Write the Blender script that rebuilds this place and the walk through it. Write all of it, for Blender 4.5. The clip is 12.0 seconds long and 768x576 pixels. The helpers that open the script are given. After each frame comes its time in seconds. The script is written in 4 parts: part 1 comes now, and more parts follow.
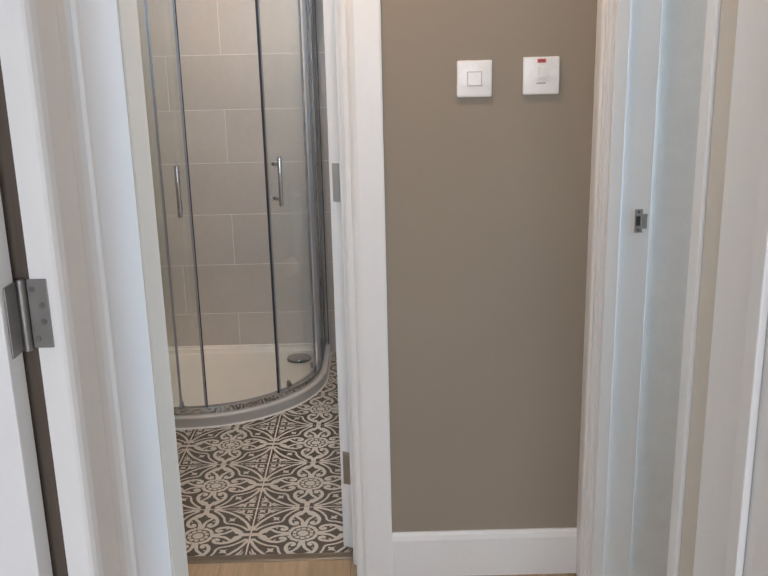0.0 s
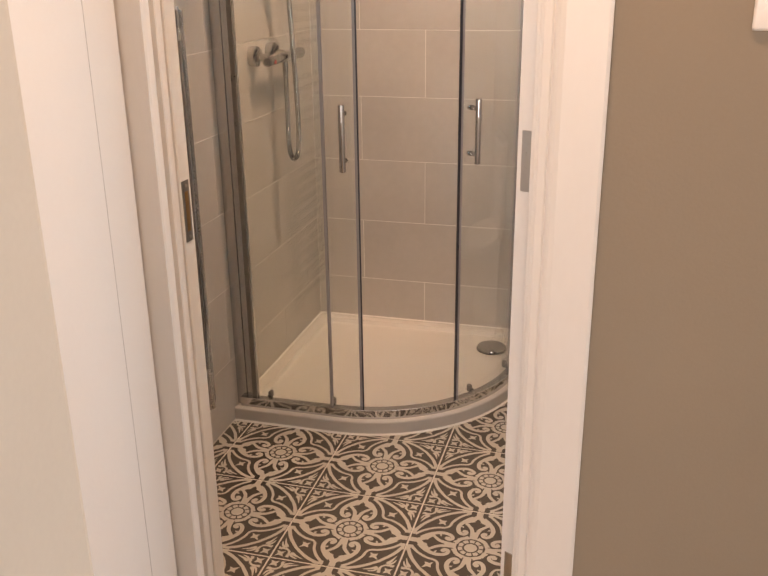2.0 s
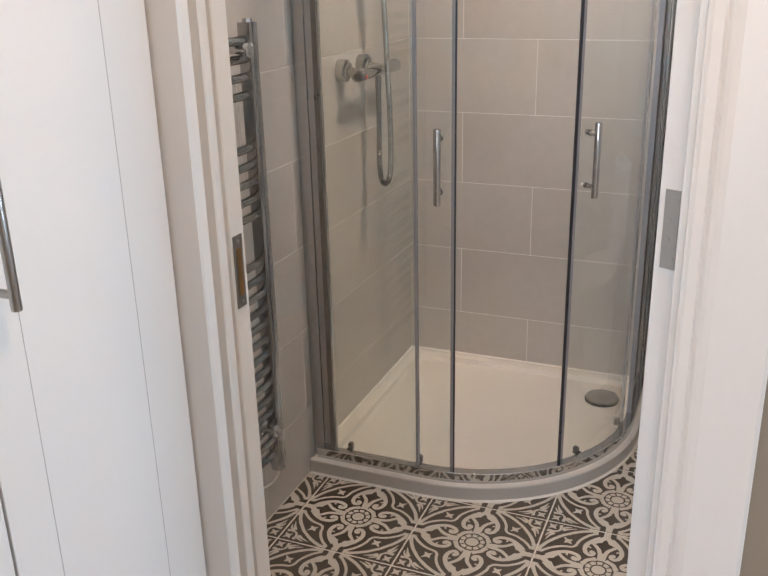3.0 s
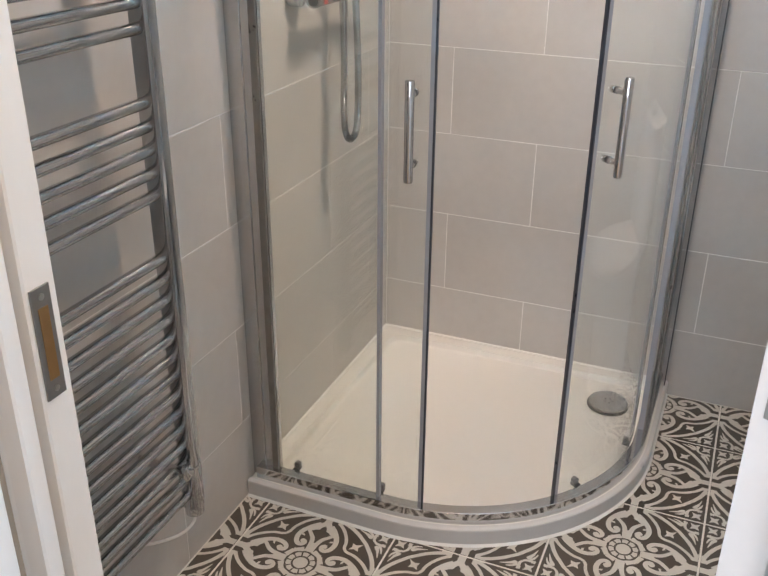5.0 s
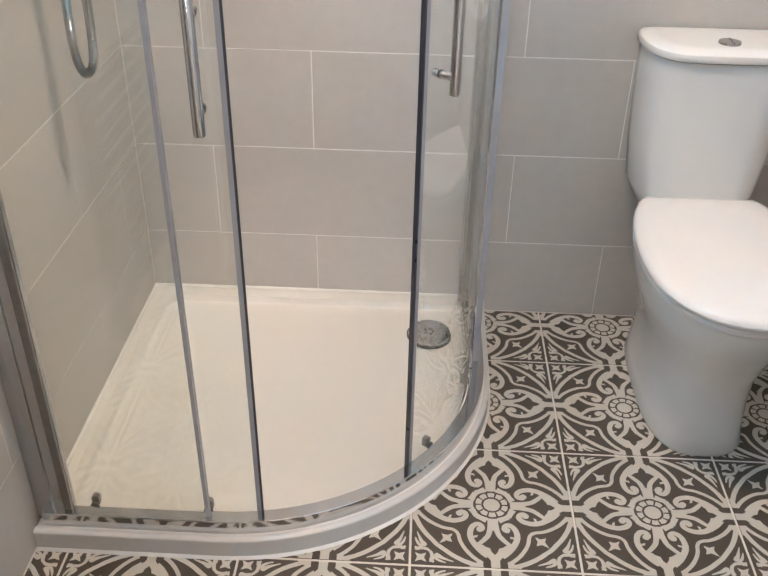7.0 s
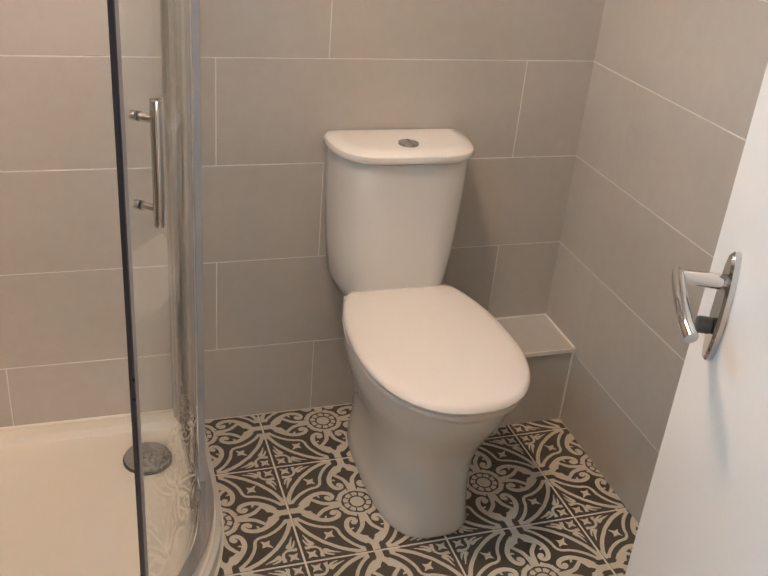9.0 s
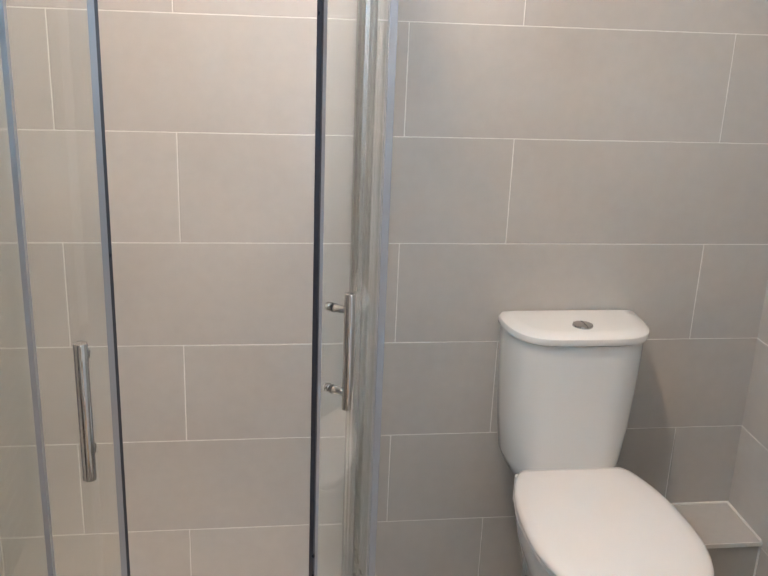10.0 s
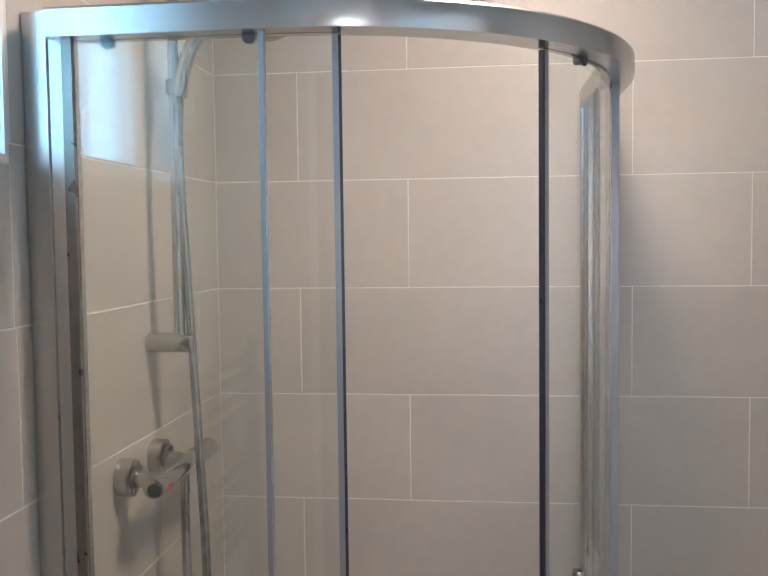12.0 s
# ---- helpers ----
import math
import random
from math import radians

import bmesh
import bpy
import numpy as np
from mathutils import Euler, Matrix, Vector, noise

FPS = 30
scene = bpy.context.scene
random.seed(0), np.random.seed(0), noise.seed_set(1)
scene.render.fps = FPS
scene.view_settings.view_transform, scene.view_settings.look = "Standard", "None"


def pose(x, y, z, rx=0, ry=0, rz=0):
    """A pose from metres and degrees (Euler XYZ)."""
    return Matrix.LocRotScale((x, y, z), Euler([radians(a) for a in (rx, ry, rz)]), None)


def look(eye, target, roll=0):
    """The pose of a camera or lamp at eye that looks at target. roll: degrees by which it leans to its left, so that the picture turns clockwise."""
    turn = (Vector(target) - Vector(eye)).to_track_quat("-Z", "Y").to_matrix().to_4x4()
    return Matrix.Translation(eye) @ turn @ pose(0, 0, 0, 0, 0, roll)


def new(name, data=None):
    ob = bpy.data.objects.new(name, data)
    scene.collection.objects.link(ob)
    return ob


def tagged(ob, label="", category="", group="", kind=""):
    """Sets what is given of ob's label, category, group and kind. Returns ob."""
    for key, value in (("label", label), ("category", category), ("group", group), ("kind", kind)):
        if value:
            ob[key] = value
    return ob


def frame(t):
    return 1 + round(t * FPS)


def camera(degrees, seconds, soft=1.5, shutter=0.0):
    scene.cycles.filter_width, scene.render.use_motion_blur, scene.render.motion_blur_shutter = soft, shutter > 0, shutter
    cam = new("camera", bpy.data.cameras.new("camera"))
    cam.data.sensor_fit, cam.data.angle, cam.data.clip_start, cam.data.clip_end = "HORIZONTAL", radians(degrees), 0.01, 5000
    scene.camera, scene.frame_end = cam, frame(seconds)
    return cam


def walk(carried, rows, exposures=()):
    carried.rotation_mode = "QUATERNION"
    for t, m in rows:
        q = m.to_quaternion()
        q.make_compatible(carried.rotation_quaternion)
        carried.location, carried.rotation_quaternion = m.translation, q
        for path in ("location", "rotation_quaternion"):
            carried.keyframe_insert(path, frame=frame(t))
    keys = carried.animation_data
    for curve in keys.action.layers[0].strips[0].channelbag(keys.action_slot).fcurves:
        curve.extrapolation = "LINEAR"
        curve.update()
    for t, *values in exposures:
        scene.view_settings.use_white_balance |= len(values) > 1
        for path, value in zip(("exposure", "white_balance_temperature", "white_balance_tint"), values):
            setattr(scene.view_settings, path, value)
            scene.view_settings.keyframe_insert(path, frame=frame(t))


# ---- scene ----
cam = camera(46.8, 12.0)
PATH = [
    (0, (-0.048, -0.061, 1.489), (-0.036, 1.868, 0.961), -1.3),
    (0.5, (-0.048, 0.179, 1.48), (-0.074, 2.09, 0.891), -0.9),
    (1, (-0.083, 0.429, 1.472), (-0.142, 2.318, 0.819), -1.2),
    (1.5, (-0.061, 0.639, 1.462), (-0.263, 2.504, 0.768), -1.3),
    (2, (0.007, 0.843, 1.454), (-0.497, 2.651, 0.763), -0.7),
    (2.5, (0.001, 1.014, 1.444), (-0.688, 2.757, 0.746), -1.1),
    (3, (-0.079, 1.194, 1.463), (-0.799, 2.928, 0.773), -1.3),
    (3.2, (-0.11, 1.255, 1.461), (-0.824, 2.992, 0.773), -1.4),
    (4.8, (-0.196, 1.741, 1.427), (-0.915, 3.396, 0.564), 0.2),
    (5, (-0.214, 1.767, 1.428), (-0.904, 3.434, 0.564), 0.5),
    (5.5, (-0.316, 1.866, 1.422), (-0.874, 3.572, 0.539), 0.5),
    (6, (-0.423, 1.946, 1.421), (-0.807, 3.681, 0.503), 0.9),
    (6.5, (-0.48, 2.011, 1.397), (-0.705, 3.738, 0.413), 1.4),
    (7, (-0.485, 2.128, 1.375), (-0.554, 3.811, 0.297), 1.0),
    (7.5, (-0.504, 2.191, 1.381), (-0.302, 3.84, 0.267), 2.7),
    (7.7, (-0.522, 2.216, 1.397), (-0.186, 3.842, 0.283), 3.7),
    (9.3, (-0.538, 2.22, 1.447), (0.081, 3.94, 0.635), 4.6),
    (9.5, (-0.547, 2.204, 1.464), (-0.015, 3.984, 0.724), 3.9),
    (10, (-0.571, 2.197, 1.496), (-0.296, 4.082, 0.887), 2.3),
    (10.5, (-0.587, 2.181, 1.516), (-0.513, 4.12, 1.028), 1.6),
    (11, (-0.586, 2.172, 1.531), (-0.653, 4.136, 1.16), 0.4),
    (11.5, (-0.578, 2.155, 1.557), (-0.745, 4.134, 1.323), -0.8),
    (12, (-0.563, 2.145, 1.579), (-0.803, 4.128, 1.464), -0.7),
]
EXPOSURES = [
    (0.0, -0.16, 6350, 14), (1.0, -0.05, 6800, 16), (1.5, 0.05, 6600, 14), (2.0, 0.05, 9000, 30), (2.5, 0.06, 8000, 24), (3.0, 0.04, 6600, 17), (3.2, 0.08, 6600, 17),
    (4.8, 0.44, 6250, 15), (5.5, 0.63, 6150, 14), (6.5, 0.72, 6250, 15), (7.0, 0.68, 6200, 14), (7.7, 0.56, 6500, 17), (9.3, 0.18, 8100, 24), (9.5, 0.22, 8000, 25), (10.0, 0.37, 6450, 14),
    (10.5, 0.45, 6050, 12), (11.0, 0.22, 6200, 12), (12.0, -0.32, 6450, 16),
]
walk(cam, [(t, look(eye, target, roll)) for t, eye, target, roll in PATH], EXPOSURES)

# ---- world, lamps, exposure ----
world = bpy.data.worlds.new("world")
scene.world = world
world.use_nodes = True
sky = world.node_tree.nodes.new("ShaderNodeTexSky")
sky.sky_type, sky.sun_disc, sky.sun_elevation, sky.sun_rotation = "NISHITA", False, radians(35), radians(120)
bg = world.node_tree.nodes["Background"]
bg.inputs[1].default_value = 0.1
world.node_tree.links.new(sky.outputs[0], bg.inputs[0])


def area_lamp(name, eye, target, w, h, power, color, spread=180):
    data = bpy.data.lights.new(name, "AREA")
    data.shape, data.size, data.size_y, data.energy, data.color = "RECTANGLE", w, h, power, color
    data.spread = radians(spread)
    ob = new(name, data)
    ob.matrix_world = look(eye, target)
    return ob


def disc_lamp(name, at, size, power, color):
    data = bpy.data.lights.new(name, "AREA")
    data.shape, data.size, data.energy, data.color = "DISK", size, power, color
    ob = new(name, data)
    ob.matrix_world = look(at, (at[0], at[1] + 0.0001, at[2] - 1))
    return ob


WARM = (1.0, 0.80, 0.62)
XL_WINDOW = -1.36
area_lamp("bath_window_daylight", (XL_WINDOW, 2.982, 1.95), (-0.3, 2.982, 1.95), 0.575, 0.53, 15, (0.26, 0.67, 0.96))
area_lamp("bedroom_window_daylight", (0.1, -2.55, 1.5), (0.05, 1.1, 1.1), 1.6, 1.3, 71, (0.86, 0.93, 1.0))
area_lamp("side_room_window_daylight", (2.27, 1.98, 1.5), (0, 1.60, 1.0), 0.36, 1.2, 42, (0.56, 0.79, 1.0))
disc_lamp("bath_ceiling_glow", (-0.43, 3.46, 2.365), 0.24, 18, WARM)
disc_lamp("lobby_ceiling_glow", (-0.12, 1.80, 2.365), 0.16, 7.6, (1.0, 0.74, 0.50))


# ---- materials ----
def material(name, base, rough=0.5, metal=0.0, var=0.06, scale=6.0, fine=60.0, bump=0.02, coat=0.0, per_object=0.0, rough_var=0.08, stretch=(1, 1, 1)):
    """A surface with variation at two scales and fine relief."""
    m = bpy.data.materials.new(name)
    m.use_nodes = True
    n, l = m.node_tree.nodes, m.node_tree.links
    b = n["Principled BSDF"]
    b.inputs["Metallic"].default_value = metal
    b.inputs["Coat Weight"].default_value = coat
    co = n.new("ShaderNodeTexCoord")
    mp = n.new("ShaderNodeMapping")
    mp.inputs["Scale"].default_value = stretch
    l.new(co.outputs["Object"], mp.inputs["Vector"])
    big = n.new("ShaderNodeTexNoise")
    big.inputs["Scale"].default_value, big.inputs["Detail"].default_value = scale, 5
    small = n.new("ShaderNodeTexNoise")
    small.inputs["Scale"].default_value, small.inputs["Detail"].default_value = fine, 4
    for t in (big, small):
        l.new(mp.outputs[0], t.inputs["Vector"])
    add = n.new("ShaderNodeMath")
    add.operation = "MULTIPLY_ADD"
    l.new(small.outputs[0], add.inputs[0])
    add.inputs[1].default_value = 0.4
    l.new(big.outputs[0], add.inputs[2])
    ramp = n.new("ShaderNodeMapRange")
    ramp.inputs[1].default_value, ramp.inputs[2].default_value = 0.35, 1.05
    ramp.inputs[3].default_value, ramp.inputs[4].default_value = 1 - var, 1 + var
    l.new(add.outputs[0], ramp.inputs[0])
    value = ramp.outputs[0]
    if per_object:
        info = n.new("ShaderNodeObjectInfo")
        r2 = n.new("ShaderNodeMapRange")
        r2.inputs[3].default_value, r2.inputs[4].default_value = 1 - per_object, 1 + per_object
        l.new(info.outputs["Random"], r2.inputs[0])
        mul = n.new("ShaderNodeMath")
        mul.operation = "MULTIPLY"
        l.new(value, mul.inputs[0])
        l.new(r2.outputs[0], mul.inputs[1])
        value = mul.outputs[0]
    tint = n.new("ShaderNodeVectorMath")
    tint.operation = "SCALE"
    tint.inputs[0].default_value = base
    l.new(value, tint.inputs["Scale"])
    l.new(tint.outputs[0], b.inputs["Base Color"])
    rr = n.new("ShaderNodeMapRange")
    rr.inputs[3].default_value, rr.inputs[4].default_value = max(0.02, rough - rough_var), min(1, rough + rough_var)
    l.new(big.outputs[0], rr.inputs[0])
    l.new(rr.outputs[0], b.inputs["Roughness"])
    if bump:
        bp = n.new("ShaderNodeBump")
        bp.inputs["Strength"].default_value, bp.inputs["Distance"].default_value = bump * 10, 0.002
        l.new(small.outputs[0], bp.inputs["Height"])
        l.new(bp.outputs[0], b.inputs["Normal"])
    return m


def glass_material(name, tint, rough=0.0, relief=0.0, haze=0.0):
    m = bpy.data.materials.new(name)
    m.use_nodes = True
    n, l = m.node_tree.nodes, m.node_tree.links
    b = n["Principled BSDF"]
    b.inputs["Base Color"].default_value = (*tint, 1)
    b.inputs["Transmission Weight"].default_value = 1.0
    b.inputs["Roughness"].default_value, b.inputs["IOR"].default_value = rough, 1.48
    # Reflected haze painted on the panes as a pale, uneven diffuse mix.
    if haze:
        tex = n.new("ShaderNodeTexNoise")
        tex.inputs["Scale"].default_value, tex.inputs["Detail"].default_value = 7, 6
        amount = n.new("ShaderNodeMapRange")
        amount.inputs[1].default_value, amount.inputs[2].default_value = 0.3, 0.7
        amount.inputs[3].default_value, amount.inputs[4].default_value = haze * 0.5, haze * 1.5
        l.new(tex.outputs[0], amount.inputs[0])
        haze_diffuse = n.new("ShaderNodeBsdfDiffuse")
        haze_diffuse.inputs[0].default_value = (0.78, 0.84, 0.81, 1)
        both = n.new("ShaderNodeMixShader")
        l.new(amount.outputs[0], both.inputs[0])
        l.new(b.outputs[0], both.inputs[1])
        l.new(haze_diffuse.outputs[0], both.inputs[2])
        l.new(both.outputs[0], n["Material Output"].inputs[0])
    if relief:
        tex = n.new("ShaderNodeTexNoise")
        tex.inputs["Scale"].default_value, tex.inputs["Detail"].default_value, tex.inputs["Distortion"].default_value = 32, 2, 1.5
        bp = n.new("ShaderNodeBump")
        bp.inputs["Strength"].default_value, bp.inputs["Distance"].default_value = relief, 0.01
        l.new(tex.outputs[0], bp.inputs["Height"])
        l.new(bp.outputs[0], b.inputs["Normal"])
    return m


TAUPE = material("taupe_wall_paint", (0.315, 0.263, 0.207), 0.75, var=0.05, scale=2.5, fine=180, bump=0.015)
CREAM = material("off_white_wall_paint", (0.60, 0.55, 0.475), 0.7, var=0.05, scale=3, fine=150, bump=0.012)
WHITE_WALL = material("white_ceiling_paint", (0.80, 0.79, 0.77), 0.8, var=0.03, scale=2, fine=150)
GLOSS = material("white_satin_woodwork", (0.80, 0.79, 0.775), 0.38, var=0.035, scale=4, fine=90, bump=0.012, stretch=(1, 1, 0.3))
DOOR_WHITE = material("white_door_paint", (0.80, 0.80, 0.80), 0.32, var=0.025, scale=3, fine=120, bump=0.01)
CUPBOARD = material("white_foil_cupboard", (0.82, 0.80, 0.775), 0.30, var=0.02, scale=3, fine=100, bump=0.006)
GROUT = material("pale_grout", (0.76, 0.74, 0.705), 0.85, var=0.06, scale=20, fine=200)
TILE = material("grey_stone_tile", (0.505, 0.477, 0.446), 0.38, var=0.095, scale=3.2, fine=34, bump=0.006, per_object=0.035, rough_var=0.1)
TILE_DARK = material("brown_floor_glaze", (0.076, 0.060, 0.044), 0.42, var=0.16, scale=14, fine=160, bump=0.012, per_object=0.06)
TILE_LIGHT = material("cream_floor_glaze", (0.60, 0.555, 0.49), 0.42, var=0.08, scale=14, fine=160, bump=0.012, per_object=0.04)
FLOOR_GROUT = material("cream_floor_grout", (0.72, 0.67, 0.60), 0.85, var=0.08, scale=20, fine=200)
OAK = material("oak_laminate", (0.40, 0.285, 0.175), 0.42, var=0.22, scale=5, fine=60, bump=0.01, per_object=0.1, stretch=(14, 1, 14))
GAP_SHADE = material("gap_shade_brown", (0.10, 0.075, 0.055), 0.8, var=0.2, scale=12, stretch=(6, 6, 0.5))
STRIP = material("bronze_threshold", (0.19, 0.155, 0.115), 0.4, metal=0.6, var=0.08, scale=20)
CERAMIC = material("white_ceramic", (0.77, 0.765, 0.75), 0.09, var=0.012, scale=3, fine=40, bump=0.0, coat=0.4, rough_var=0.03)
SEAT = material("white_seat_plastic", (0.80, 0.765, 0.74), 0.2, var=0.012, scale=3, fine=40, bump=0.0)
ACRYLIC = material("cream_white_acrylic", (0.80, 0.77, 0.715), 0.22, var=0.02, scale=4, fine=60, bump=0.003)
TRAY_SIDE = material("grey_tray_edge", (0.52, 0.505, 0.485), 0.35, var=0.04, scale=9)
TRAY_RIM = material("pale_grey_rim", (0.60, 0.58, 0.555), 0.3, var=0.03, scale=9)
SILICONE = material("white_silicone", (0.80, 0.78, 0.74), 0.5, var=0.04, scale=30)
POLISHED = material("bright_mixer_chrome", (0.52, 0.52, 0.515), 0.05, metal=1, var=0.02, scale=8, bump=0.0, rough_var=0.03)
RAIL = material("bright_rail_chrome", (0.66, 0.66, 0.66), 0.10, metal=1, var=0.02, scale=8, bump=0.0, rough_var=0.03)
CHROME = material("polished_chrome", (0.58, 0.58, 0.585), 0.06, metal=1, var=0.02, scale=8, bump=0.0, rough_var=0.04)
RAD = material("radiator_chrome", (0.42, 0.425, 0.435), 0.09, metal=1, var=0.03, scale=8, bump=0.0, rough_var=0.02)
SATIN = material("satin_aluminium", (0.53, 0.53, 0.535), 0.24, metal=1, var=0.02, scale=12, bump=0.0, stretch=(1, 1, 0.1))
STEEL = material("brushed_steel", (0.44, 0.425, 0.405), 0.33, metal=1, var=0.08, scale=25, bump=0.01)
HINGE = material("dull_grey_steel", (0.27, 0.26, 0.25), 0.42, metal=0.9, var=0.1, scale=25, bump=0.01)
BRASS = material("brass_keep", (0.40, 0.235, 0.10), 0.4, metal=1, var=0.1, scale=30)
ROLLER = material("grey_roller_metal", (0.22, 0.21, 0.20), 0.3, metal=0.7, var=0.1, scale=30)
SEAL = material("dark_magnetic_seal", (0.028, 0.032, 0.045), 0.3, var=0.1, scale=20)
CLEAR_SEAL = material("clear_grey_seal", (0.31, 0.315, 0.34), 0.2, var=0.05, scale=20)
RUBBER = material("dark_grey_plastic", (0.06, 0.06, 0.06), 0.4, var=0.1, scale=20)
PLATE = material("white_switch_plastic", (0.82, 0.80, 0.78), 0.28, var=0.012, scale=10, bump=0.0)
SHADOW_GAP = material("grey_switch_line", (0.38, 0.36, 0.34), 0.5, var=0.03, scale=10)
RED = material("red_plastic", (0.55, 0.03, 0.02), 0.3, var=0.05, scale=30)
DARK = material("dark_recess", (0.03, 0.027, 0.024), 0.7, var=0.2, scale=20)
LAMP_GLASS = bpy.data.materials.new("opal_lamp_glass")
LAMP_GLASS.use_nodes = True
_b = LAMP_GLASS.node_tree.nodes["Principled BSDF"]
_b.inputs["Emission Color"].default_value, _b.inputs["Emission Strength"].default_value = (1.0, 0.84, 0.64, 1), 4.0
GLASS = glass_material("clear_shower_glass", (0.965, 0.988, 0.975), haze=0.010)
OBSCURE = glass_material("patterned_window_glass", (0.93, 0.97, 1.0), 0.05, 0.35)


# ---- mesh helpers ----
ORIGIN = {}


def thing(name, at, label, category, group="", kind=""):
    """An empty at a thing's base, to which its parts belong."""
    ob = new(name)
    ob.empty_display_size = 0.05
    ob.location = at
    ORIGIN[ob] = Vector(at)
    return tagged(ob, label, category, group, kind)


def part(name, bm, mat, parent=None, label="", smooth=False, m=None):
    """Links a bmesh, given in world metres, as one mesh object under a thing or a part."""
    if m is not None:
        bm.transform(m)
    bmesh.ops.recalc_face_normals(bm, faces=bm.faces)
    me = bpy.data.meshes.new(name)
    bm.to_mesh(me)
    bm.free()
    for k in (mat if isinstance(mat, (list, tuple)) else [mat]):
        me.materials.append(k)
    if smooth:
        me.polygons.foreach_set("use_smooth", [True] * len(me.polygons))
        me.set_sharp_from_angle(angle=radians(38))
    ob = new(name, me)
    if parent is not None:
        ob.parent = parent
        ob.matrix_parent_inverse = Matrix.Translation(-ORIGIN.get(parent, Vector()))
    if label:
        tagged(ob, label)
    return ob


def solid(name, bm, mat, label, category, group="", kind="", smooth=False, m=None):
    return tagged(part(name, bm, mat, None, "", smooth, m), label, category, group, kind)


def box(x0, x1, y0, y1, z0, z1, bev=0.0, bm=None, seg=2):
    """An upright box with softened edges."""
    bm = bm or bmesh.new()
    v = bmesh.ops.create_cube(bm, size=1)["verts"]
    for p in v:
        p.co = Vector(((x0 + x1) / 2 + p.co.x * (x1 - x0), (y0 + y1) / 2 + p.co.y * (y1 - y0), (z0 + z1) / 2 + p.co.z * (z1 - z0)))
    if bev:
        e = list({e for p in v for e in p.link_edges})
        bmesh.ops.bevel(bm, geom=e, offset=bev, segments=seg, affect="EDGES", profile=0.6)
    return bm


def rod(p0, p1, r, seg=16, bm=None, r2=None, bev=0.0):
    """A round bar from p0 to p1."""
    bm = bm or bmesh.new()
    p0, p1 = Vector(p0), Vector(p1)
    d = p1 - p0
    m = Matrix.Translation((p0 + p1) / 2) @ d.to_track_quat("Z", "Y").to_matrix().to_4x4()
    v = bmesh.ops.create_cone(bm, cap_ends=True, segments=seg, radius1=r, radius2=r if r2 is None else r2, depth=d.length, matrix=m)["verts"]
    if bev:
        e = [e for e in {e for p in v for e in p.link_edges} if len([f for f in e.link_faces if len(f.verts) > 4]) == 1]
        bmesh.ops.bevel(bm, geom=e, offset=bev, segments=2, affect="EDGES", profile=0.6)
    return bm


def smooth_path(pts, n=8):
    """Catmull-Rom points through pts."""
    pts = [Vector(p) for p in pts]
    q = [pts[0] * 2 - pts[1], *pts, pts[-1] * 2 - pts[-2]]
    out = []
    for i in range(1, len(q) - 2):
        a, b, c, d = q[i - 1:i + 3]
        for k in range(n):
            t = k / n
            out.append(0.5 * (2 * b + (c - a) * t + (2 * a - 5 * b + 4 * c - d) * t * t + (3 * b - a - 3 * c + d) * t ** 3))
    return out + [pts[-1]]


def loft(rings, bm=None, caps=True):
    """Skins closed rings of equal length."""
    bm = bm or bmesh.new()
    vs = [[bm.verts.new(p) for p in r] for r in rings]
    n = len(vs[0])
    for a, b in zip(vs, vs[1:]):
        for i in range(n):
            bm.faces.new((a[i], a[(i + 1) % n], b[(i + 1) % n], b[i]))
    if caps:
        bm.faces.new(vs[0])
        bm.faces.new(vs[-1])
    return bm


def tube(pts, r, seg=10, bm=None):
    """A round pipe along pts; r is a number or a function of the point's index."""
    pts = [Vector(p) for p in pts]
    rings, up = [], Vector((0.13, 0.31, 0.94))
    for i, p in enumerate(pts):
        d = (pts[min(i + 1, len(pts) - 1)] - pts[max(i - 1, 0)]).normalized()
        s = d.cross(up).normalized()
        up = s.cross(d).normalized()
        rr = r(i) if callable(r) else r
        rings.append([p + rr * (math.cos(a) * s + math.sin(a) * up) for a in [2 * math.pi * k / seg for k in range(seg)]])
    return loft(rings, bm)


def profile_bar(outline, length, axis="Z", at=(0, 0, 0), bm=None):
    """A straight bar with the outline (pairs in the plane across it)."""
    o = Vector(at)
    if axis == "Z":
        r = [[o + Vector((u, v, h)) for u, v in outline] for h in (0, length)]
    elif axis == "X":
        r = [[o + Vector((h, u, v)) for u, v in outline] for h in (0, length)]
    else:
        r = [[o + Vector((u, h, v)) for u, v in outline] for h in (0, length)]
    return loft(r, bm)


# ---- plan ----
XL, XR, YB, H = -1.204, 0.693, 4.182, 2.40      # bathroom: left, right and back faces, ceiling
YF, YD = 2.212, 2.354                            # door wall: lobby face, bathroom face
OL, OR = -0.800, -0.145                         # bathroom door lining, inner faces
ROW0, ROW, LONG = 0.217, 0.249, 0.758           # wall tiles: first joint, course height, length
RIGHT_TURN = Matrix.Translation((XR, YB, 0)) @ Matrix.Rotation(radians(-2.2), 4, "Z") @ Matrix.Translation((-XR, -YB, 0))

